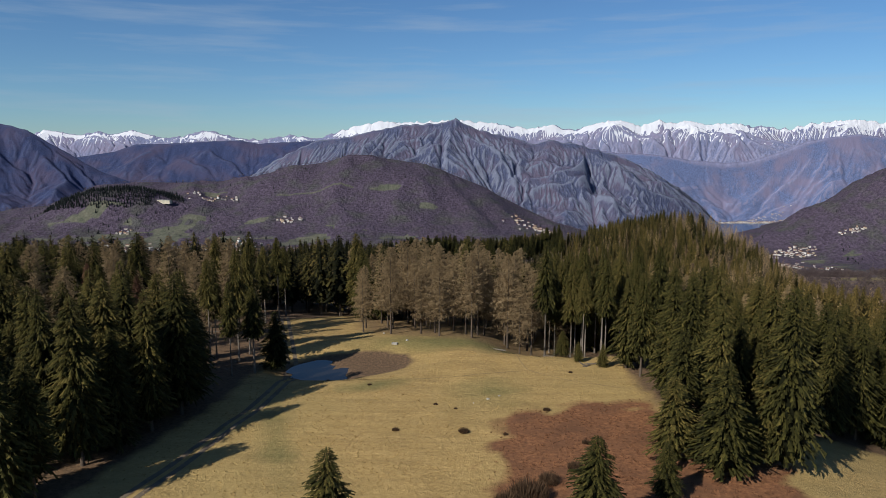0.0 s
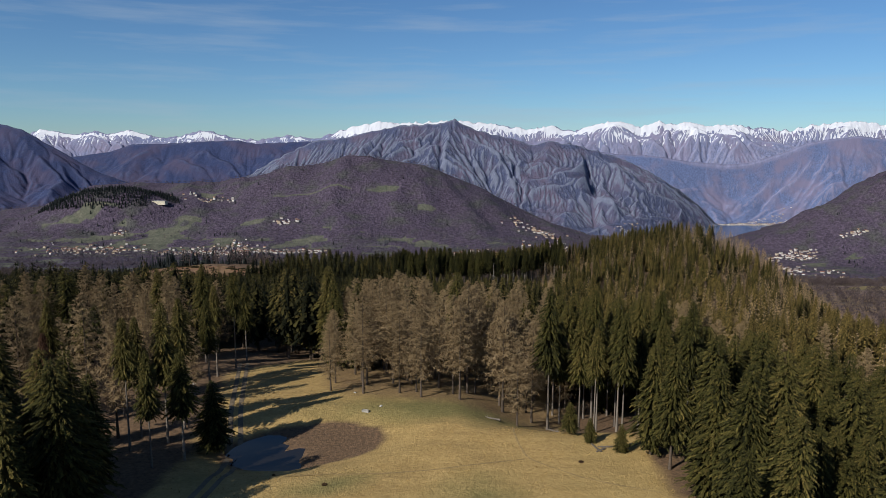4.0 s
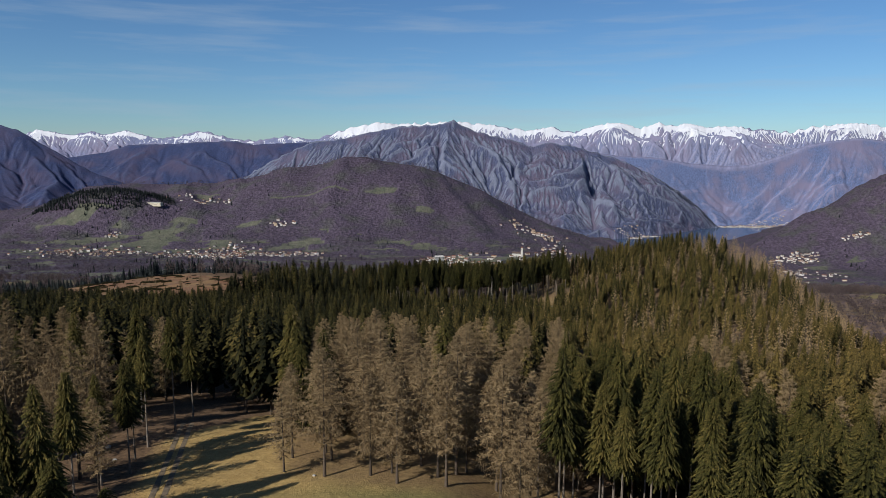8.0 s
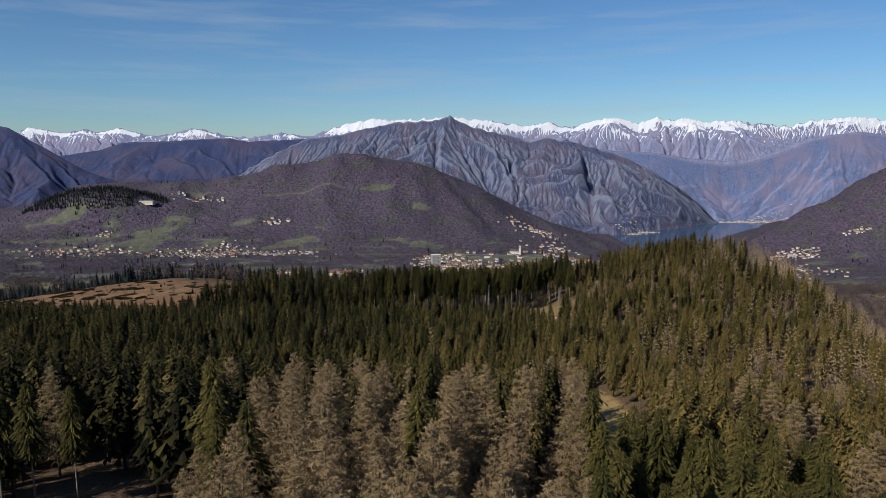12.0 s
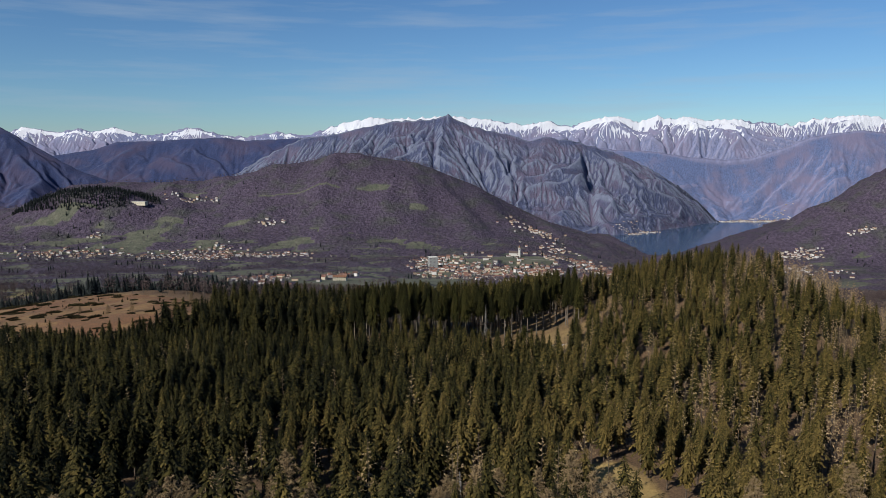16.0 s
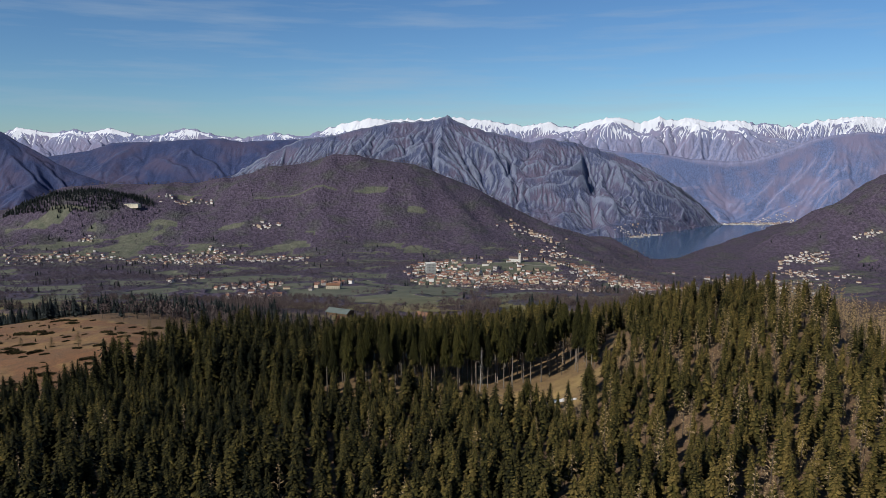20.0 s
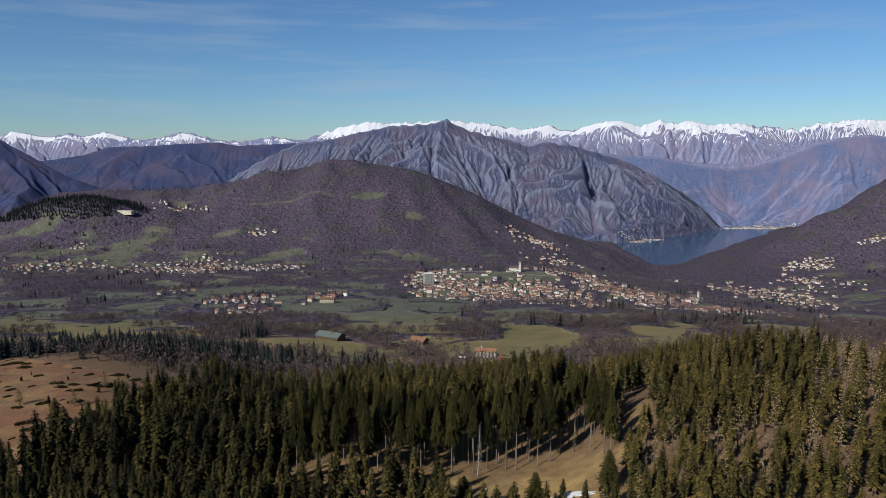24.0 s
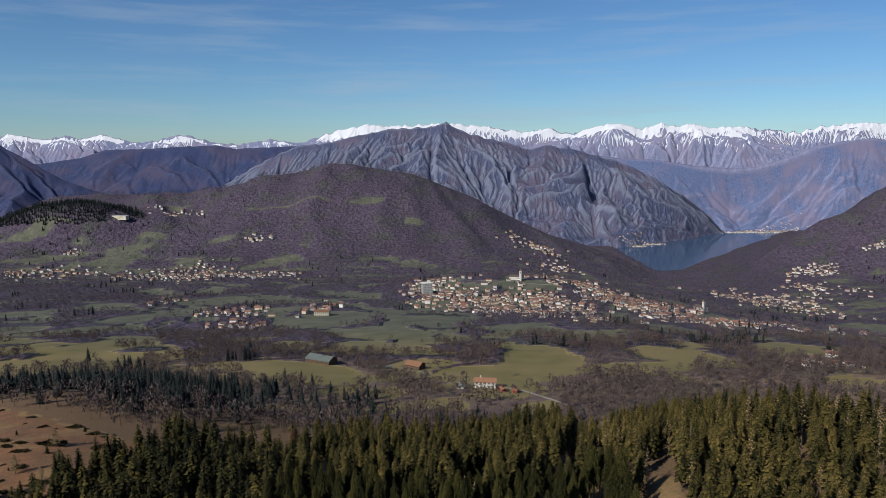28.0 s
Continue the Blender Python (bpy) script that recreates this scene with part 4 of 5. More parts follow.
def town_houses():
    r = np.random.RandomState(3)
    used, spots = np.zeros((0, 2)), []
    for cx, cy, rx, ry, count in TOWNS:
        count = int(count * (1.75 if cy < 3600 else 1))
        got = tries = 0
        while got < count and tries < count * 12:
            tries += 1
            x, y = r.normal(cx, rx * 0.62), r.normal(cy, ry * 0.62)
            if len(used) and np.min((used[:, 0] - x) ** 2 + (used[:, 1] - y) ** 2) < (10.5 if y < 3600 else 7) ** 2:
                continue
            used = np.concatenate([used, [[x, y]]])
            got += 1
            spots.append((y, x, r.randint(6), r.choice([0.2, 1.7, 0.5, 1.2]) + r.uniform(-0.25, 0.25), r.uniform(0.50, 0.86)))
    spots.sort()
    V, F, K, base = [], [], [], 0
    shapes = [[as_arrays(me) for me in h] for h in HOUSES]
    for i, (y, x, k, turn, g) in enumerate(spots):
        z = float(height(x, y))
        if y > 3600:
            z = max(on_range("rocky" if x < 1500 else "east_ridge", x, y), LAKE_Z + 1)
            g *= 0.62
        walls, roof, chimney = HOUSES[k]
        if i < 300:
            ob = new("house", walls)
            part("roof", roof, ob)
            part("chimney", chimney, ob)
            ob.location, ob.rotation_euler, ob.scale = (x, y, z), (0, 0, turn), (g, g, g)
            tagged(ob, "rendered village house with a brown-red tiled gable roof", "house", "village houses")
            continue
        c, sn = math.cos(turn), math.sin(turn)
        for mat, (v, f) in enumerate(shapes[k][:2]):
            V.append(np.stack([(v[:, 0] * c - v[:, 1] * sn) * g + x, (v[:, 0] * sn + v[:, 1] * c) * g + y, v[:, 2] * g + z], -1))
            F.append(f + base)
            K.append(np.full(len(f), mat))
            base += len(v)
    me = mesh_from("far_houses", np.concatenate(V), np.concatenate(F), [M_WALL, M_ROOF], np.concatenate(K))
    tagged(new("far_houses", me), "far villages of pale houses with brown-red roofs", "houses", kind="stuff")
    return used


house_spots = town_houses()


def bare_crown(seed, h, spread, clumps):
    """A leafless broadleaf crown: steep limbs that fan out, and a rounded, uneven head of fine twigs on them."""
    r = np.random.RandomState(seed)
    V, F, T = [], [], []
    lop = r.uniform(-0.2, 0.2, 2) * spread
    for k in range(clumps):
        a, up = k * 2.4 + r.uniform(-0.3, 0.3), r.uniform(-0.45, 1.0)
        out = math.sqrt(max(0.0, 1 - up * up * 0.85)) * r.uniform(0.4, 1.05)
        c = np.array([math.cos(a) * spread * out + lop[0], math.sin(a) * spread * out + lop[1], h * (0.58 + 0.38 * up)])
        rise = np.array([math.cos(a) * 0.5 * out, math.sin(a) * 0.5 * out, r.uniform(0.6, 1.1)])
        side = np.array([-math.sin(a + r.uniform(-1, 1)), math.cos(a + r.uniform(-1, 1)), r.uniform(-0.3, 0.3)])
        size = spread * r.uniform(0.26, 0.46) * (0.58 if clumps > 30 else 1)
        b = len(V)
        V += [c - side * size * 0.55 - rise * size * 0.4, c + side * size * 0.55 - rise * size * 0.3, c + rise * size]
        F.append((b, b + 1, b + 2))
        t = r.uniform(-0.12, 0.2) + 0.1 * up
        T += [t - 0.08, t - 0.08, t + 0.1]
    return np.array(V), np.array(F), np.array(T)


def plant_valley():
    r = np.random.RandomState(11)
    bare, dark = [], []
    for y0, y1, step, wide in ((590, 1150, 7.6, 0.70), (1150, 2350, 10.5, 0.71), (2350, 2700, 15.0, 0.72), (2700, 3400, 24.0, 0.72)):
        for y in np.arange(y0, y1, step):
            xs = np.arange(-wide * y - 40, wide * y + 60, step)
            x = xs + r.uniform(-0.7, 0.7, len(xs)) * step
            yy = y + r.uniform(-0.7, 0.7, len(xs)) * step
            cover, far = land_cover(x, yy)
            n = fbm(x / 70, yy / 70, 3, 81)
            keep = ((far[:, 1] < 0.25) | ((yy > 2300) & (r.uniform(0, 1, len(x)) < 0.3))) & (r.uniform(0, 1, len(x)) < np.clip((n - 0.28) * 3.4 + 0.35 * (yy < 1200), 0.15, 0.95)) & ((yy + 6 * n > 640) | ((x < -92) & (yy > 596 - 0.45 * (x + 92)))) & ~open_ground(x, yy)
            x, yy, n = x[keep], yy[keep], n[keep]
            near_house = house_spots[abs(house_spots[:, 1] - y) < step + 9]
            if len(near_house):
                keep = np.min((near_house[:, 0][None] - x[:, None]) ** 2 + (near_house[:, 1][None] - yy[:, None]) ** 2, 1) > 42
                x, yy, n = x[keep], yy[keep], n[keep]
            z = height(x, yy)
            keep = z > LAKE_Z + 3
            x, yy, n, z = x[keep], yy[keep], n[keep], z[keep]
            pine = 3.4 * bell(x, yy, -255, 722, 150, 52) + 1.4 * bell(x, yy, -1350, 2900, 260, 130) + 0.6 * (vnoise(x / 60, yy / 60, 91) > 0.86)
            u = lambda lo, hi: r.uniform(lo, hi, len(x))
            is_dark = u(0, 1) < pine * 0.75
            rows = np.stack([x, yy, z - 0.3, np.where(is_dark, u(0.55, 0.9), u(0.6, 1.1) * (1.25 if y > 2350 or y < 1150 else 1)), u(0, 6.28),
                             np.where(is_dark, u(-0.1, 0.4), u(0, 0.75) + 0.5 * (n - 0.5)), r.randint(0, 12, len(x))], -1)
            dark.append(rows[is_dark])
            bare.append(rows[~is_dark])
    qx, qy = np.meshgrid(np.arange(-1800, -1080, 12.0), np.arange(2790, 3080, 12.0))
    qx, qy = qx.ravel() + r.uniform(-4, 4, qx.size), qy.ravel() + r.uniform(-4, 4, qx.size)
    inside = (bell(qx, qy, -1390, 2930, 300, 130) > 0.38) & ((qx < -1190) | (qy > 2905))
    qx, qy = qx[inside], qy[inside]
    dark.append(np.stack([qx, qy, height(qx, qy) - 0.3, r.uniform(0.8, 1.15, len(qx)), r.uniform(0, 6.28, len(qx)), r.uniform(-0.2, 0.3, len(qx)), r.randint(0, 12, len(qx))], -1))
    # gardens: a tree or two beside most houses
    gx = house_spots[:, 0] + r.choice([-1, 1], len(house_spots)) * r.uniform(6, 11, len(house_spots))
    gy = house_spots[:, 1] - r.uniform(2, 11, len(house_spots))
    gx, gy = gx[house_spots[:, 1] < 3300], gy[house_spots[:, 1] < 3300]
    u = lambda lo, hi: r.uniform(lo, hi, len(gx))
    rows = np.stack([gx, gy, height(gx, gy) - 0.3, u(0.35, 0.75), u(0, 6.28), u(0, 0.7), r.randint(0, 12, len(gx))], -1)
    evergreen = u(0, 1) < 0.3
    dark.append(rows[evergreen] * [1, 1, 1, 0.8, 1, 0.6, 1])
    bare.append(rows[~evergreen])
    bare, dark = np.concatenate(bare), np.concatenate(dark)
    near_crowns = [bare_crown(90 + k, 10.5, 3.6, 66) for k in range(4)]
    crowns = [bare_crown(190 + k, 10.5, 3.8, 17) for k in range(4)]
    stems = [trunk(95, 6, 0.2, 3, 1)]
    no_stem = [(np.zeros((3, 3)), np.array([(0, 1, 2)]), np.zeros(3))]
    print("valley", len(bare), len(dark))
    joined("bare_wood", "hazy leafless purplish-brown broadleaf woods and hedgerows in the valley", "woods", crowns, no_stem, bare[bare[:, 1] > 1300], M_BROAD, M_BARK)
    joined("bare_wood", "leafless broadleaf trees and hedgerows round the near farms", "woods", near_crowns, stems, bare[bare[:, 1] <= 1300], M_TWIGS, M_BARK)
    small = [spruce_crown(97 + k, 50, 1, SPRUCE_H * 0.85, 0.06, 4.6) for k in range(3)]
    joined("spruce_wood", "dark spruce woods scattered over the valley slopes", "woods", small, stems, dark, M_PINE, M_BARK)


plant_valley()


# ---- things on the meadow ----
def ribbon(name, label, category, pts, width, mat, lift=0.03, sub=1.5, ragged=0.15):
    """A strip laid on the ground along a smooth line."""
    pts = np.array(pts, float)
    d = np.concatenate([[0], np.cumsum(np.hypot(*np.diff(pts, axis=0).T))])
    q = np.arange(0, d[-1], sub)
    x, y = np.interp(q, d, pts[:, 0]), np.interp(q, d, pts[:, 1])
    for _ in range(6):
        x[1:-1], y[1:-1] = (x[:-2] + 2 * x[1:-1] + x[2:]) / 4, (y[:-2] + 2 * y[1:-1] + y[2:]) / 4
    tx, ty = np.gradient(x), np.gradient(y)
    n = np.hypot(tx, ty)
    nx, ny = -ty / n, tx / n
    V = []
    for k in np.linspace(-1, 1, 5):
        w = width / 2 * k * (1 + ragged * (vnoise(q / 2, q * 0 + k, 5) - 0.5) * 2)
        vx, vy = x + nx * w, y + ny * w
        V.append(np.stack([vx, vy, height(vx, vy) + lift + 0.02 * (1 - k * k)], -1))
    V = np.stack(V, 1)
    me = mesh_from(name, V.reshape(-1, 3), grid_faces(len(q), 5), [mat], None, True)
    return tagged(new(name, me), label, category, kind="structure")


M_GRAVEL = plain("pale_gravel", (0.20, 0.155, 0.105), 0.95, 0.35, 0.8)
M_SNOWPATCH = plain("old_snow", (0.78, 0.79, 0.82), 0.6, 0.08, 0.6)
M_GREYWOOD = plain("grey_dead_wood", (0.30, 0.28, 0.26), 0.9, 0.3, 2)
TRACK = [(-41, 50), (-38, 66), (-37, 74), (-33, 92), (-29.5, 110), (-28.5, 122), (-30, 134), (-33.5, 146), (-36, 156), (-40, 172), (-44, 188)]
for off in (-0.85, 0.85):
    ribbon("track", "worn pale gravel wheel rut of a farm track", "track", [(x + off, y) for x, y in TRACK], 0.85, M_GRAVEL)


def disc(name, cx, cy, a, b, turn, z, mat, label, category, lobes=0.08, seed=1, drape=False):
    """A flat irregular patch: water, or snow laid on the ground."""
    V, F, n, rings = [], [], 56, 7
    for i in range(rings + 1):
        for j in range(n):
            t = 6.283 * j / n
            rr = i / rings * (1 + lobes * math.sin(3 * t + seed) + lobes * 0.7 * math.sin(5 * t + 2 * seed) + lobes * 0.5 * math.sin(11 * t))
            u, v = a * rr * math.cos(t), b * rr * math.sin(t)
            x, y = cx + u * math.cos(turn) - v * math.sin(turn), cy + u * math.sin(turn) + v * math.cos(turn)
            V.append((x, y, float(height(x, y)) + 0.16 * (1 - (i / rings) ** 4) - 0.03 if drape else z))
    for i in range(rings):
        for j in range(n):
            F.append((i * n + j, i * n + (j + 1) % n, (i + 1) * n + (j + 1) % n, (i + 1) * n + j))
    return tagged(new(name, mesh_from(name, V, F, [mat], None, True)), label, category, kind="structure")


M_POND, pn, pl, pp = material("pond_water", 0.04)
pp.inputs["Base Color"].default_value, pp.inputs["Specular IOR Level"].default_value = (0.014, 0.012, 0.009, 1), 0.32
bump(pn, pl, pp, tex_noise(pn, pl, 1.2, 2), 0.04, 0.05)
disc("pond", POND[0], POND[1], POND[2] * 0.97, POND[3] * 0.97, POND[4], POND[5], M_POND, "small muddy pond reflecting the blue sky", "pond")
disc("snow_patch", 64, 447, 7.5, 2.0, -0.15, 0, M_SNOWPATCH, "old white snow patch on the clearing", "snow", 0.16, 3, True)
disc("snow_patch", 40, 441, 6, 1.6, 0.1, 0, M_SNOWPATCH, "old white snow patch on the clearing", "snow", 0.2, 4, True)
disc("snow_patch", 50, 268, 3.2, 1.3, 0.5, 0, M_SNOWPATCH, "old snow remnant beside the forest path", "snow", 0.2, 5, True)
disc("snow_patch", -58, 78, 4.5, 1.6, 0.2, 0, M_SNOWPATCH, "old snow remnant under the spruces", "snow", 0.2, 6, True)
disc("snow_patch", -66, 92, 3.5, 1.2, 0.5, 0, M_SNOWPATCH, "old snow remnant under the spruces", "snow", 0.2, 7, True)

for x, y, size, k in ((-11, 62, 0.52, 0), (15.5, 66, 0.50, 3), (38, 112, 0.62, 1), (30, 86, 0.50, 3), (35, 82, 0.62, 0), (26, 76, 0.30, 0), (42, 86, 0.55, 1), (33, 92, 0.7, 1), (46, 97, 0.6, 0), (-33, 133, 0.50, 0),
                      (-36, 128, 0.72, 4), (31, 130, 0.20, 0), (24.5, 138, 0.24, 3), (27, 134, 0.18, 0), (-137, 523, 0.52, 0), (51, 437, 0.60, 0), (30, 439, 0.58, 1), (75, 446, 0.55, 0), (-20, 500, 0.5, 1)):
    lone_tree("spruce", "young green spruce with branches down to the ground", "tree", "young spruces", near_spruce, k, x, y, size, 1.5 if size < 0.63 else 1.1)


def shrub_mesh(seed, h, spread, twigs, thick=1.0):
    """A leafless bush: a crowd of fine stems that rise and spread from the foot."""
    r = np.random.RandomState(seed)
    V, F, T = [], [], []
    for k in range(twigs):
        a, out = r.uniform(0, 6.28), math.sqrt(r.uniform(0.02, 1))
        root = np.array([math.cos(a), math.sin(a), 0]) * spread * out * 0.75 + [0, 0, h * r.uniform(0, 0.45) * (1 - out * 0.6)]
        top = root + np.array([math.cos(a) * r.uniform(0, 0.5), math.sin(a) * r.uniform(0, 0.5), r.uniform(0.4, 0.9)]) * h * (1 - 0.5 * out) * 0.8
        side = np.array([-math.sin(a + k), math.cos(a + k), 0.1]) * r.uniform(0.03, 0.10) * (1 + spread * 0.25) * thick
        b = len(V)
        V += [root + side, root - side, top]
        F.append((b, b + 1, b + 2))
        t = r.uniform(-0.1, 0.6)
        T += [t - 0.1, t - 0.1, t + 0.2]
    return np.array(V), np.array(F), np.array(T)


SHRUBS = []
for k in range(4):
    v, f, t = shrub_mesh(200 + k, 1.6, 1.5, 900, 0.34)
    SHRUBS.append(mesh_from("shrub", v, f, [M_SHRUB], None, False, {"tint": t}))


JUNIPERS = []
for k in range(4):
    v, f, t = shrub_mesh(240 + k, 1.3, 2.0, 300)
    v = v * np.array([1.5, 0.8, 1.0]) + np.array([0.5, 0.2, 0]) * np.sin(v[:, :1] * 2 + k)
    JUNIPERS.append(mesh_from("juniper", v, f, [M_JUNIPER], None, False, {"tint": t}))


def juniper(x, y, size, k):
    ob = new("juniper", JUNIPERS[k % 4])
    ob.location, ob.scale, ob.rotation_euler = (x, y, float(height(x, y)) - 0.1), (size, size, size * 0.9), (0, 0, 0.4 * math.sin(k * 2.1) + 0.3)
    return tagged(ob, "low dark juniper bush spread over the brown pasture", "bush", "bushes on the pasture")


def shrub(x, y, size, k, label="leafless brown bush with fine tangled stems", group="", flat=1.0):
    ob = new("shrub", SHRUBS[k % 4])
    ob.location, ob.scale, ob.rotation_euler = (x, y, float(height(x, y)) - 0.05), (size, size, size * flat), (0, 0, k * 1.3 + x)
    return tagged(ob, label, "bush", group)


for k, (x, y, size) in enumerate(((16.4, 105, 0.75), (10, 76, 2.0), (7.5, 74, 1.5), (-1, 69, 2.4), (-4, 66, 1.9), (2.5, 66, 2.0), (-7, 72, 1.3), (13, 80, 1.1), (17, 84, 0.9), (-1.2, 108, 0.5), (2, 106, 0.4),
                                  (-7, 97, 0.7), (3, 96, 1.0), (9, 95, 0.5), (-13, 118, 0.5), (24, 126, 0.5), (-21, 122, 0.4), (20, 92, 0.8), (-47, 64, 1.6), (-43, 58, 1.3))):
    shrub(x, y, size * (0.65 if y > 86 else 1), k)
r = np.random.RandomState(77)
for k in range(330):
    x, y = r.uniform(-300, -100), r.uniform(484, 690)
    if not open_ground(np.array([x]), np.array([y]))[0]:
        continue
    if k % 5 == 0:
        lone_tree("young_spruce", "knee-high dark green spruce on the brown pasture", "tree", "young spruces on the pasture", young_spruce, k % 4, x, y, r.uniform(0.07, 0.17), 1.5, 0.05)
    else:
        juniper(x, y, r.uniform(0.4, 1.0) ** 1.6 * 2.2, k)
for x, y, size in ((-182, 550, 0.26), (-166, 546, 0.34), (-141, 545, 0.36), (-141, 574, 0.40), (-128, 540, 0.28), (-204, 560, 0.24)):
    lone_tree("bare_tree", "small pale leafless tree on the brown pasture", "tree", "bare trees on the pasture", near_larch, 2, x, y, size, 1.5, 0.1)


# ---- dead wood, stones, small things round the meadow ----
def snag(x, y, h, lean=0.04, seed=1):
    """A dead spruce: a bare grey stem with broken, drooping limbs."""
    r = np.random.RandomState(seed)
    v, f, t = trunk(seed, h, 0.2, 7, 6)
    ob = new("dead_spruce", mesh_from("dead_spruce", v, f, [M_GREYWOOD], None, True))
    V, F = [], []
    for k in range(90):
        z = h * (0.2 + 0.78 * k / 90)
        a, L = k * 2.4, (1.0 - k / 100) * r.uniform(0.5, 2.3)
        p0 = np.array([0.04 * math.cos(a), 0.04 * math.sin(a), z])
        p1 = p0 + np.array([math.cos(a) * L * 0.6, math.sin(a) * L * 0.6, -L * 0.25])
        p2 = p0 + np.array([math.cos(a) * L, math.sin(a) * L, -L * 0.7])
        w = np.array([0.03, 0.0, 0.06])
        b = len(V)
        V += [p0 + w, p0 - w, p1 + w * 0.7, p1 - w * 0.7, p2]
        F += [(b, b + 1, b + 2), (b + 1, b + 3, b + 2), (b + 2, b + 3, b + 4)]
    part("limbs", mesh_from("limbs", np.array(V), np.array(F), [M_GREYWOOD]), ob)
    ob.location, ob.rotation_euler = (x, y, float(height(x, y)) - 0.2), (lean, lean, 0)
    return tagged(ob, "dead grey spruce with bare broken limbs", "tree")


snag(66, 133, 15, 0.03, 301)
snag(18, 262, 12, -0.05, 302)
snag(36, 470, 20, 0.03, 303)
snag(112, 512, 16, 0.02, 304)
snag(116, 508, 14, -0.03, 305)


def log(x, y, length, turn, rad=0.15):
    """A felled stem: a slightly bent tapering shaft with sawn ends and a few broken limb stubs."""
    r = np.random.RandomState(int(abs(x) * 10) % 97 + 400)
    V, F, sides, rings = [], [], 8, 6
    bend = r.uniform(-0.03, 0.03) * length
    for k in range(rings + 1):
        f = k / rings
        q = rad * (1.1 - 0.4 * f) * r.uniform(0.93, 1.07)
        V += [(q * math.cos(a) + bend * math.sin(3.1 * f), length * (f - 0.5), q * math.sin(a)) for a in np.arange(sides) * 6.2832 / sides]
    for k in range(rings):
        for j in range(sides):
            a, b, c, d = k * sides + j, (k + 1) * sides + j, (k + 1) * sides + (j + 1) % sides, k * sides + (j + 1) % sides
            F += [(a, b, c), (a, c, d)]
    e = rings * sides
    for j in range(1, sides - 1):
        F += [(0, j, j + 1), (e, e + j + 1, e + j)]
    for k in range(5):
        p, a, L = r.uniform(-0.4, 0.48) * length, r.uniform(0.3, 2.8), r.uniform(0.25, 0.8)
        b = len(V)
        V += [(0, p - 0.04, 0), (0, p + 0.05, 0), (0.04, p, 0.03), (L * math.cos(a), p + 0.3 * L, L * math.sin(a))]
        F += [(b, b + 1, b + 3), (b + 1, b + 2, b + 3), (b + 2, b, b + 3)]
    ob = new("log", mesh_from("log", V, F, [M_LOG]))
    ob.rotation_euler = (0, 0, turn)
    ob.location = (x, y, float(height(x, y)) + rad * 0.75)
    return tagged(ob, "fallen grey-brown log with broken limb stubs on the grass", "log")


M_LOG = plain("weathered_log", (0.17, 0.145, 0.12), 0.95, 0.4, 2)
log(30, 461, 11, 1.2, 0.26)
for q in ((12, 148.5, 4, 1.1), (22.5, 141, 3.5, 0.9), (27.5, 131.5, 3, 0.3), (29, 132, 2.4, 1.6), (28, 130.6, 2.0, 2.2), (44, 463, 5, 0.8), (58, 460, 4, 1.9), (20, 468, 4, 0.4), (-62, 150, 5, 0.6), (-56, 160, 6, 1.5), (-66, 142, 5, 2.3), (-52, 152, 4, 0.2), (46, 272, 4, 1.2), (52, 281, 3, 0.3)):
    log(*q)


def boulder(x, y, size, seed, label="pale weathered boulder half sunk in the grass"):
    bm = bmesh.new()
    bmesh.ops.create_icosphere(bm, subdivisions=2, radius=size)
    for v in bm.verts:
        v.co *= 1 + 0.35 * noise.noise(v.co * (1.6 / size) + Vector((seed, 0, 0)))
        v.co.z *= 0.6
    ob = new("boulder", done(bm, "boulder", [M_STONE]))
    ob.location = (x, y, float(height(x, y)) + size * 0.12)
    return tagged(ob, label, "rock")


for k, q in enumerate(((7.5, 111, 0.28), (9.5, 112.5, 0.22), (5, 109, 0.18), (-8, 150, 0.3), (38, 459, 0.7), (33, 455, 0.5), (47, 452, 0.6), (-52, 172, 0.5), (-48, 166, 0.4), (-55, 168, 0.6), (50, 268, 0.6), (54, 275, 0.5), (48, 284, 0.7), (-14, 160, 0.3))):
    boulder(*q, k + 1)


def trough(x, y, turn):
    """A hollow stone trough by the pond."""
    bm = bmesh.new()
    L, W, H, t = 1.3, 0.5, 0.38, 0.07
    box(bm, -L / 2, -W / 2, -0.2, L / 2, -W / 2 + t, H)
    box(bm, -L / 2, W / 2 - t, -0.2, L / 2, W / 2, H)
    box(bm, -L / 2, -W / 2 + t, -0.2, -L / 2 + t, W / 2 - t, H)
    box(bm, L / 2 - t, -W / 2 + t, -0.2, L / 2, W / 2 - t, H)
    box(bm, -L / 2 + t, -W / 2 + t, -0.2, L / 2 - t, W / 2 - t, 0.08)
    ob = new("water_trough", done(bm, "water_trough", [M_STONE]))
    ob.location, ob.rotation_euler = (x, y, float(height(x, y))), (0, 0, turn)
    return tagged(ob, "pale stone water trough on the grass by the pond", "trough")


trough(-10.6, 148, -0.3)

# ---- farms and landmarks in the valley ----
M_CREAM = plain("cream_render", (0.60, 0.55, 0.43), 0.9, 0.12, 0.5)
M_WHITE = plain("white_render", (0.66, 0.64, 0.60), 0.9, 0.12, 0.5)
M_GREY = plain("grey_render", (0.46, 0.47, 0.46), 0.9, 0.15, 0.4)
M_TILE = plain("orange_tiles", (0.27, 0.14, 0.085), 0.9, 0.3, 1.2)
M_SHEET = plain("grey_green_sheet", (0.15, 0.18, 0.17), 0.6, 0.25, 0.6)
M_RED = plain("red_paint", (0.42, 0.07, 0.045), 0.6, 0.2, 1)


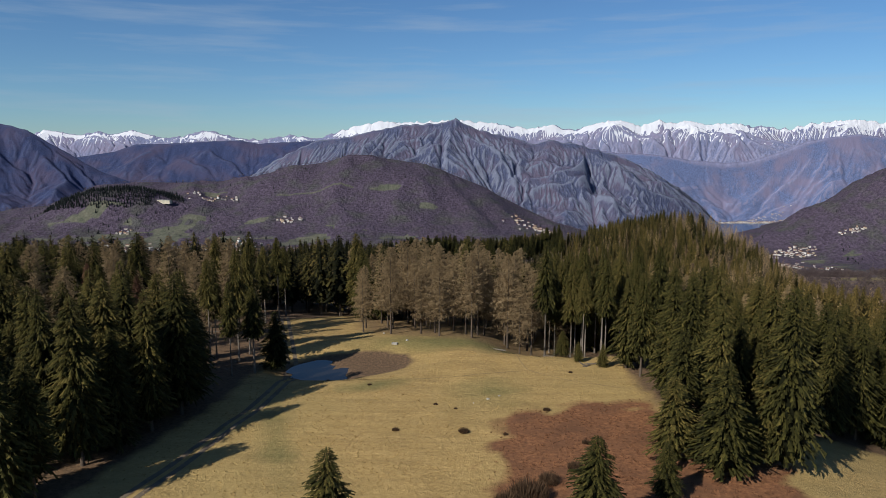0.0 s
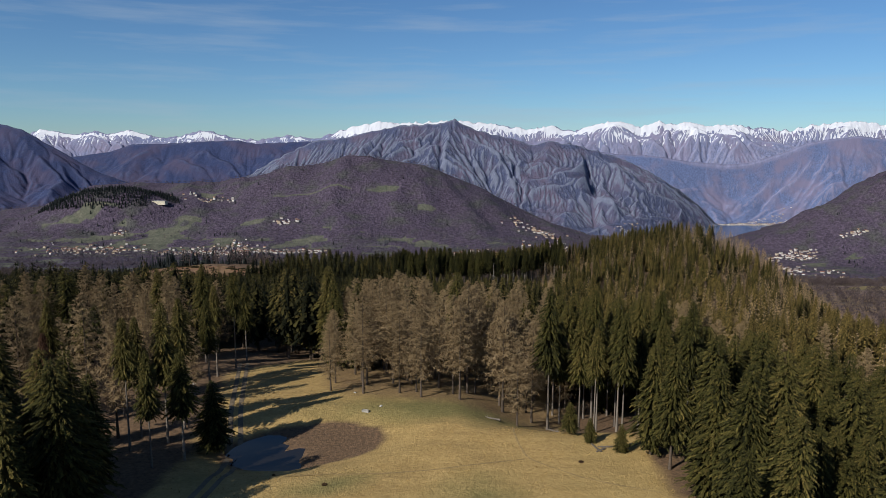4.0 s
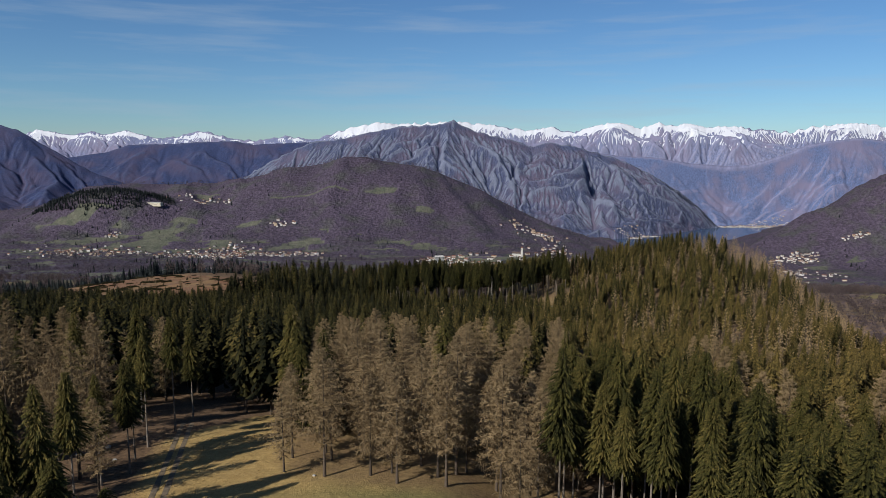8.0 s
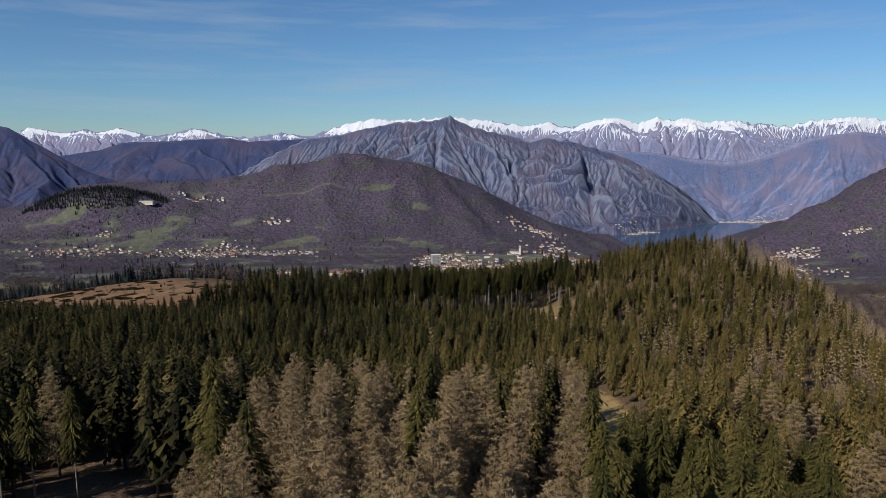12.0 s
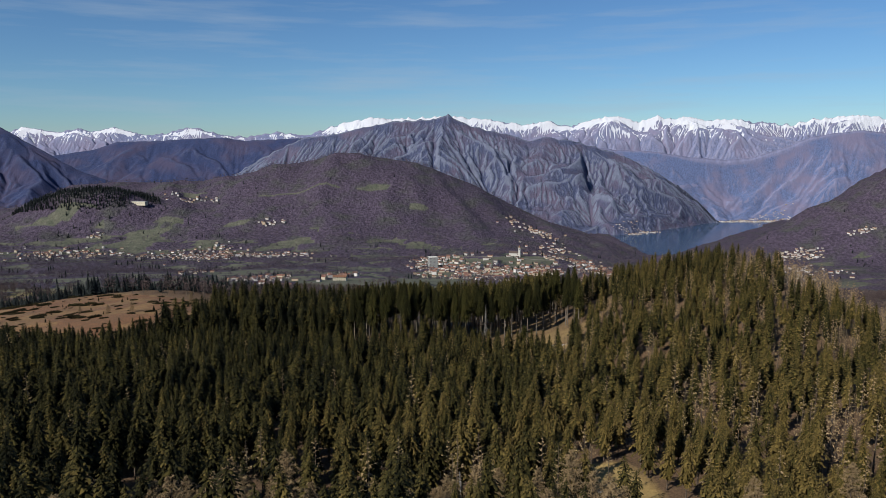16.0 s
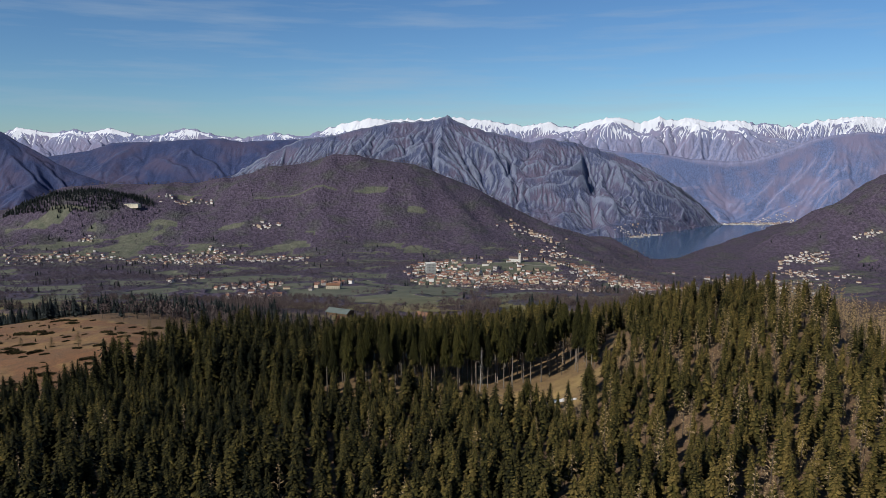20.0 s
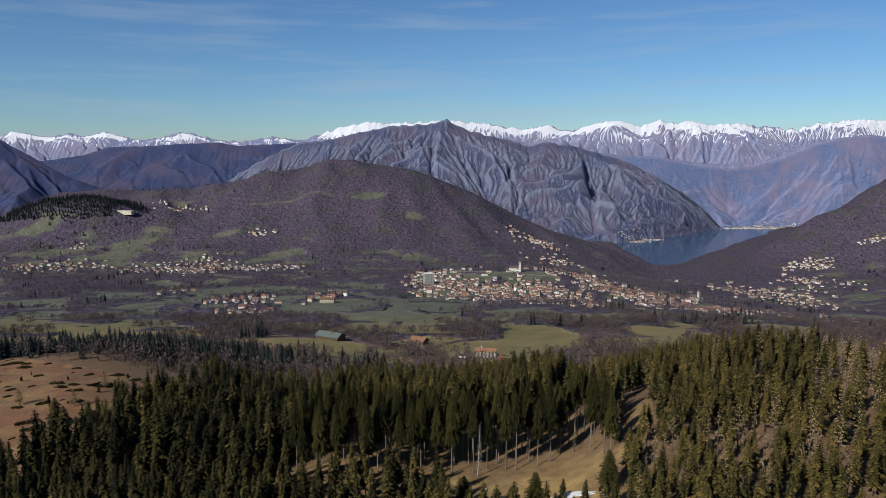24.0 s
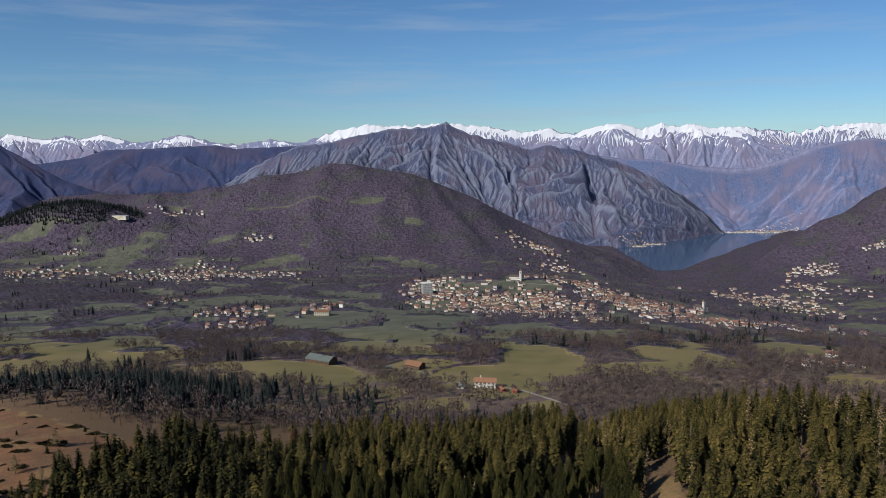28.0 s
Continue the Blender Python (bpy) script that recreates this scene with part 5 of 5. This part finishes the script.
def building(name, label, category, x, y, turn, w, d, h, pitch, m_wall, m_roof, floors=2, bays=4, side_bays=2, door=True):
    """A gabled or flat building with its windows, sills and door; w runs across the ridge."""
    bm = bmesh.new()
    r = h + w / 2 * pitch
    pts = [(-w / 2, -4), (w / 2, -4), (w / 2, h), (0, r), (-w / 2, h)] if pitch else [(-w / 2, -4), (w / 2, -4), (w / 2, h), (-w / 2, h)]
    n = len(pts)
    a = [bm.verts.new((px, -d / 2, pz)) for px, pz in pts]
    b = [bm.verts.new((px, d / 2, pz)) for px, pz in pts]
    bm.faces.new(a)
    bm.faces.new(b[::-1])
    for k in range(n):
        bm.faces.new((a[k], a[(k + 1) % n], b[(k + 1) % n], b[k]))
    root = bpy.data.objects.new(name, None)
    scene.collection.objects.link(root)
    root.location, root.rotation_euler = (x, y, float(height(x, y)) + 0.2), (0, 0, turn)
    part("wall", done(bm, "wall", [m_wall]), root)
    bm = bmesh.new()
    o, t = 0.8, 0.3
    if pitch:
        for s in (-1, 1):
            pr = [(0, r + 0.02), (s * (w / 2 + o), h - o * pitch + 0.02), (s * (w / 2 + o), h - o * pitch + t), (0, r + t)]
            a = [bm.verts.new((px, -d / 2 - o, pz)) for px, pz in pr]
            b = [bm.verts.new((px, d / 2 + o, pz)) for px, pz in pr]
            bm.faces.new(a)
            bm.faces.new(b)
            for k in range(4):
                bm.faces.new((a[k], a[(k + 1) % 4], b[(k + 1) % 4], b[k]))
    else:
        box(bm, -w / 2 - 0.4, -d / 2 - 0.4, h + 0.004, w / 2 + 0.4, d / 2 + 0.4, h + 0.5)
    part("roof", done(bm, "roof", [m_roof]), root)
    bm = bmesh.new()
    box(bm, w * 0.18, d * 0.2, r - w * 0.2 * pitch, w * 0.18 + 0.9, d * 0.2 + 0.9, r + 1.2)
    part("chimney", done(bm, "chimney", [m_wall]), root)
    bm = bmesh.new()
    box(bm, -0.55, -0.06, 0, 0.55, 0.06, 1.4)
    pane = done(bm, "window", [M_GLASS])
    bm = bmesh.new()
    box(bm, -0.7, -0.14, -0.12, 0.7, 0.14, 0)
    sill = done(bm, "sill", [M_STONE])
    fh = h / floors
    for fl in range(floors):
        z = fl * fh + fh * 0.36
        for face, count, span in ((0, bays, d), (1, bays, d), (2, side_bays, w), (3, side_bays, w)):
            for k in range(count):
                q = ((k + 0.5) / count - 0.5) * span * 0.94
                place = ((-w / 2, q, z, 90), (w / 2, q, z, 90), (q, -d / 2, z, 0), (q, d / 2, z, 0))[face]
                ob = part("window", pane, root)
                ob.matrix_local = pose(place[0], place[1], place[2], 0, 0, place[3])
                part("sill", sill, ob)
    if door:
        bm = bmesh.new()
        box(bm, -0.6, -0.08, 0, 0.6, 0.08, 2.1)
        part("door", done(bm, "door", [M_WOOD]), root).matrix_local = pose(w * 0.12, -d / 2, 0)
    return tagged(root, label, category)


building("farmhouse", "white two-storey farmhouse with an orange tiled roof", "house", 64, 824, 1.45, 9, 17, 5.6, 0.42, M_WHITE, M_TILE, 2, 5, 2)
building("shed", "small pale garden shed with a grey roof beside the farmhouse", "shed", 44, 818, 1.3, 4, 6, 2.6, 0.4, M_WHITE, M_SHEET, 1, 1, 1)
building("shed", "low red-painted shed under bare trees", "shed", 76, 806, 0.4, 3, 6, 2.4, 0.3, M_RED, M_TILE, 1, 1, 1)
building("shed", "low red-painted shed under bare trees", "shed", 86, 801, 0.7, 3, 5, 2.4, 0.3, M_RED, M_TILE, 1, 1, 1)
building("barn", "long timber barn with a grey-green metal roof on the meadow", "barn", -92, 968, 1.1, 15, 28, 5.2, 0.45, M_WOOD, M_SHEET, 1, 5, 2)
building("farmhouse", "brown timber farmhouse with a rust-red roof", "house", 4, 936, 1.0, 11, 16, 5.0, 0.5, M_WOOD, M_TILE, 2, 3, 2)
building("shed", "long low open shed beside the farm lane", "shed", -28, 940, 1.5, 4, 18, 2.6, 0.2, M_WOOD, M_SHEET, 1, 4, 1)
building("manor", "large cream country house with an orange roof", "house", -178, 1488, 1.5, 13, 26, 8.0, 0.4, M_CREAM, M_TILE, 3, 7, 3)
building("hotel", "long cream hotel with rows of windows on the hillside", "hotel", -1150, 2868, 1.35, 18, 58, 11, 0.0, M_CREAM, M_GREY, 3, 12, 3, False)
building("apartment_block", "tall grey apartment block with rows of windows", "apartment block", 2, 1850, 0.25, 22, 18, 30, 0.0, M_GREY, M_WHITE, 8, 5, 6, False)


def church(x, y, turn):
    root = bpy.data.objects.new("church", None)
    scene.collection.objects.link(root)
    root.location, root.rotation_euler = (x, y, float(height(x, y)) + 0.2), (0, 0, turn)
    walls, roof, chimney = house_meshes(14, 30, 9, 0.55)
    nave = part("nave", walls.copy(), root)
    nave.data.materials[0] = M_WHITE
    part("roof", roof, root)
    bm = bmesh.new()
    box(bm, -12, -16, -3, -6.8, -10.8, 24)
    box(bm, -12.4, -16.4, 24, -6.4, -10.4, 24.8)
    part("bell_tower", done(bm, "bell_tower", [M_WHITE]), root)
    bm = bmesh.new()
    bmesh.ops.create_cone(bm, cap_ends=True, segments=4, radius1=4.0, radius2=0.1, depth=6, matrix=pose(-9.4, -13.4, 27.8, 0, 0, 45))
    part("spire", done(bm, "spire", [M_TILE]), root)
    for side in range(4):
        bm = bmesh.new()
        box(bm, -0.8, -0.08, 19, 0.8, 0.08, 22.5)
        place = ((-9.4, -16, 0), (-9.4, -10.8, 0), (-12, -13.4, 90), (-6.8, -13.4, 90))[side]
        part("belfry_opening", done(bm, "belfry_opening", [M_GLASS]), root).matrix_local = pose(place[0], place[1], 0, 0, 0, place[2])
    return tagged(root, "white village church with a tall bell tower", "church")


church(222, 1992, 1.3)
church(655, 1900, 0.6)
M_LANE = plain("pale_lane", (0.30, 0.28, 0.24), 0.95, 0.2, 0.3)
for pts, w in (([(-30, 934), (-5, 925), (14, 915), (13, 890), (10, 862), (22, 846), (52, 836)], 3.0), ([(76, 822), (92, 812), (98, 795), (112, 768), (118, 750)], 3.0),
               ([(-260, 1250), (-330, 1230), (-420, 1240), (-520, 1215)], 3.5), ([(60, 2050), (130, 1990), (210, 1960), (330, 1950)], 6.0)):
    ribbon("lane", "narrow pale farm lane through the fields", "road", pts, w, M_LANE, 0.25, 4.0)


# ---- grass ----
def grass_tufts():
    """Tussocks of dry grass over the meadow, too many to count."""
    r = np.random.RandomState(500)
    n = 16000
    x, y = r.uniform(-46, 44, n), 68 + 112 * r.uniform(0, 1, n) ** 1.2
    keep = open_ground(x, y) & (r.uniform(0, 1, n) < 0.35 + 0.65 * (fbm(x / 6, y / 6, 3, 510) > 0.5))
    cx, cy, a, b, turn, zw = POND
    keep &= bell(x, y, 25, 87, 22, 26, -0.4) < 0.35
    keep &= ((x - cx) / (a + 2)) ** 2 + ((y - cy) / (b + 4)) ** 2 > 1.1
    x, y = x[keep], y[keep]
    dry = land_cover(x, y)[0][:, 0] < 0.35
    x, y = x[dry], y[dry]
    z = height(x, y)
    V, T, n = [], [], len(x)
    for k in range(3):
        ang, h, w = r.uniform(0, 6.28, n), r.uniform(0.06, 0.19, n), r.uniform(0.05, 0.13, n)
        c, sn = np.cos(ang), np.sin(ang)
        lean = r.uniform(-0.16, 0.16, (2, n))
        V += [np.stack([x - c * w, y - sn * w, z - 0.05], -1), np.stack([x + c * w, y + sn * w, z - 0.05], -1), np.stack([x + lean[0], y + lean[1], z + h], -1)]
        t = r.uniform(0.0, 1.0, n)
        T += [t - 0.2, t - 0.2, t + 0.2]
    F = np.concatenate([np.stack([np.arange(n) + 3 * k * n, np.arange(n) + (3 * k + 1) * n, np.arange(n) + (3 * k + 2) * n], -1) for k in range(3)])
    me = mesh_from("grass_tufts", np.concatenate(V), F, [M_GRASS], None, False, {"tint": np.concatenate(T)})
    tagged(new("grass_tufts", me), "dry straw-coloured grass tussocks on the meadow", "grass", kind="stuff")


M_GRASS = foliage("dry_grass", (0.240, 0.160, 0.060), (0.390, 0.270, 0.110), (0.470, 0.335, 0.145), 0.95)
grass_tufts()


def bracken_clumps():
    """Flattened dead fern fronds on the rust-brown patch, too many to count."""
    r = np.random.RandomState(520)
    n = 5200
    x, y = r.uniform(-8, 58, n), r.uniform(56, 112, n)
    keep = bell(x, y, 25, 87, 22, 26, -0.4) + 0.55 * (fbm(x / 14, y / 14, 3, 61) - 0.5) > r.uniform(0.42, 0.6, n)
    x, y = x[keep], y[keep]
    z, n = height(x, y), len(x)
    V, T = [], []
    for k in range(4):
        ang, h, w = r.uniform(0, 6.28, n), r.uniform(0.05, 0.22, n), r.uniform(0.05, 0.13, n)
        c, sn, out = np.cos(ang), np.sin(ang), r.uniform(0.15, 0.35, n)
        V += [np.stack([x - sn * w, y + c * w, z - 0.04], -1), np.stack([x + sn * w, y - c * w, z - 0.04], -1), np.stack([x + c * out, y + sn * out, z + h], -1)]
        t = r.uniform(-0.1, 1.0, n)
        T += [t - 0.2, t - 0.2, t + 0.2]
    F = np.concatenate([np.stack([np.arange(n) + 3 * k * n, np.arange(n) + (3 * k + 1) * n, np.arange(n) + (3 * k + 2) * n], -1) for k in range(4)])
    me = mesh_from("bracken", np.concatenate(V), F, [M_BRACKEN], None, False, {"tint": np.concatenate(T)})
    tagged(new("bracken", me), "rust-brown dead bracken flattened on the meadow's corner", "bracken", kind="stuff")


M_BRACKEN = foliage("dead_bracken", (0.070, 0.030, 0.015), (0.190, 0.085, 0.040), (0.290, 0.140, 0.070), 0.95)
bracken_clumps()
M_PATH = plain("trodden_grass", (0.37, 0.26, 0.115), 0.95, 0.3, 1.5)
for pts in ([(33, 116), (24, 120), (16, 127), (15, 138), (17, 148)], [(16, 127), (6, 124), (-6, 122), (-20, 121)]):
    ribbon("footpath", "narrow trodden path through the dry grass", "path", pts, 0.36, M_PATH, 0.04, 1.2, 0.4)

# a spruce that died and kept its rust-red needles
M_RUST = foliage("rusty_needles", (0.050, 0.026, 0.016), (0.150, 0.075, 0.048), (0.220, 0.125, 0.085), 0.9)
for x, y, size in ((-33, 553, 1.1), (-62, 138, 0.7), (-78, 150, 0.75)):
    crown = near_spruce[4][0].copy()
    crown.materials[0] = M_RUST
    lone_tree("dead_spruce", "dying spruce with rust-red needles among green ones", "tree", "", [(crown, near_spruce[4][1])], 0, x, y, size, 0.8)
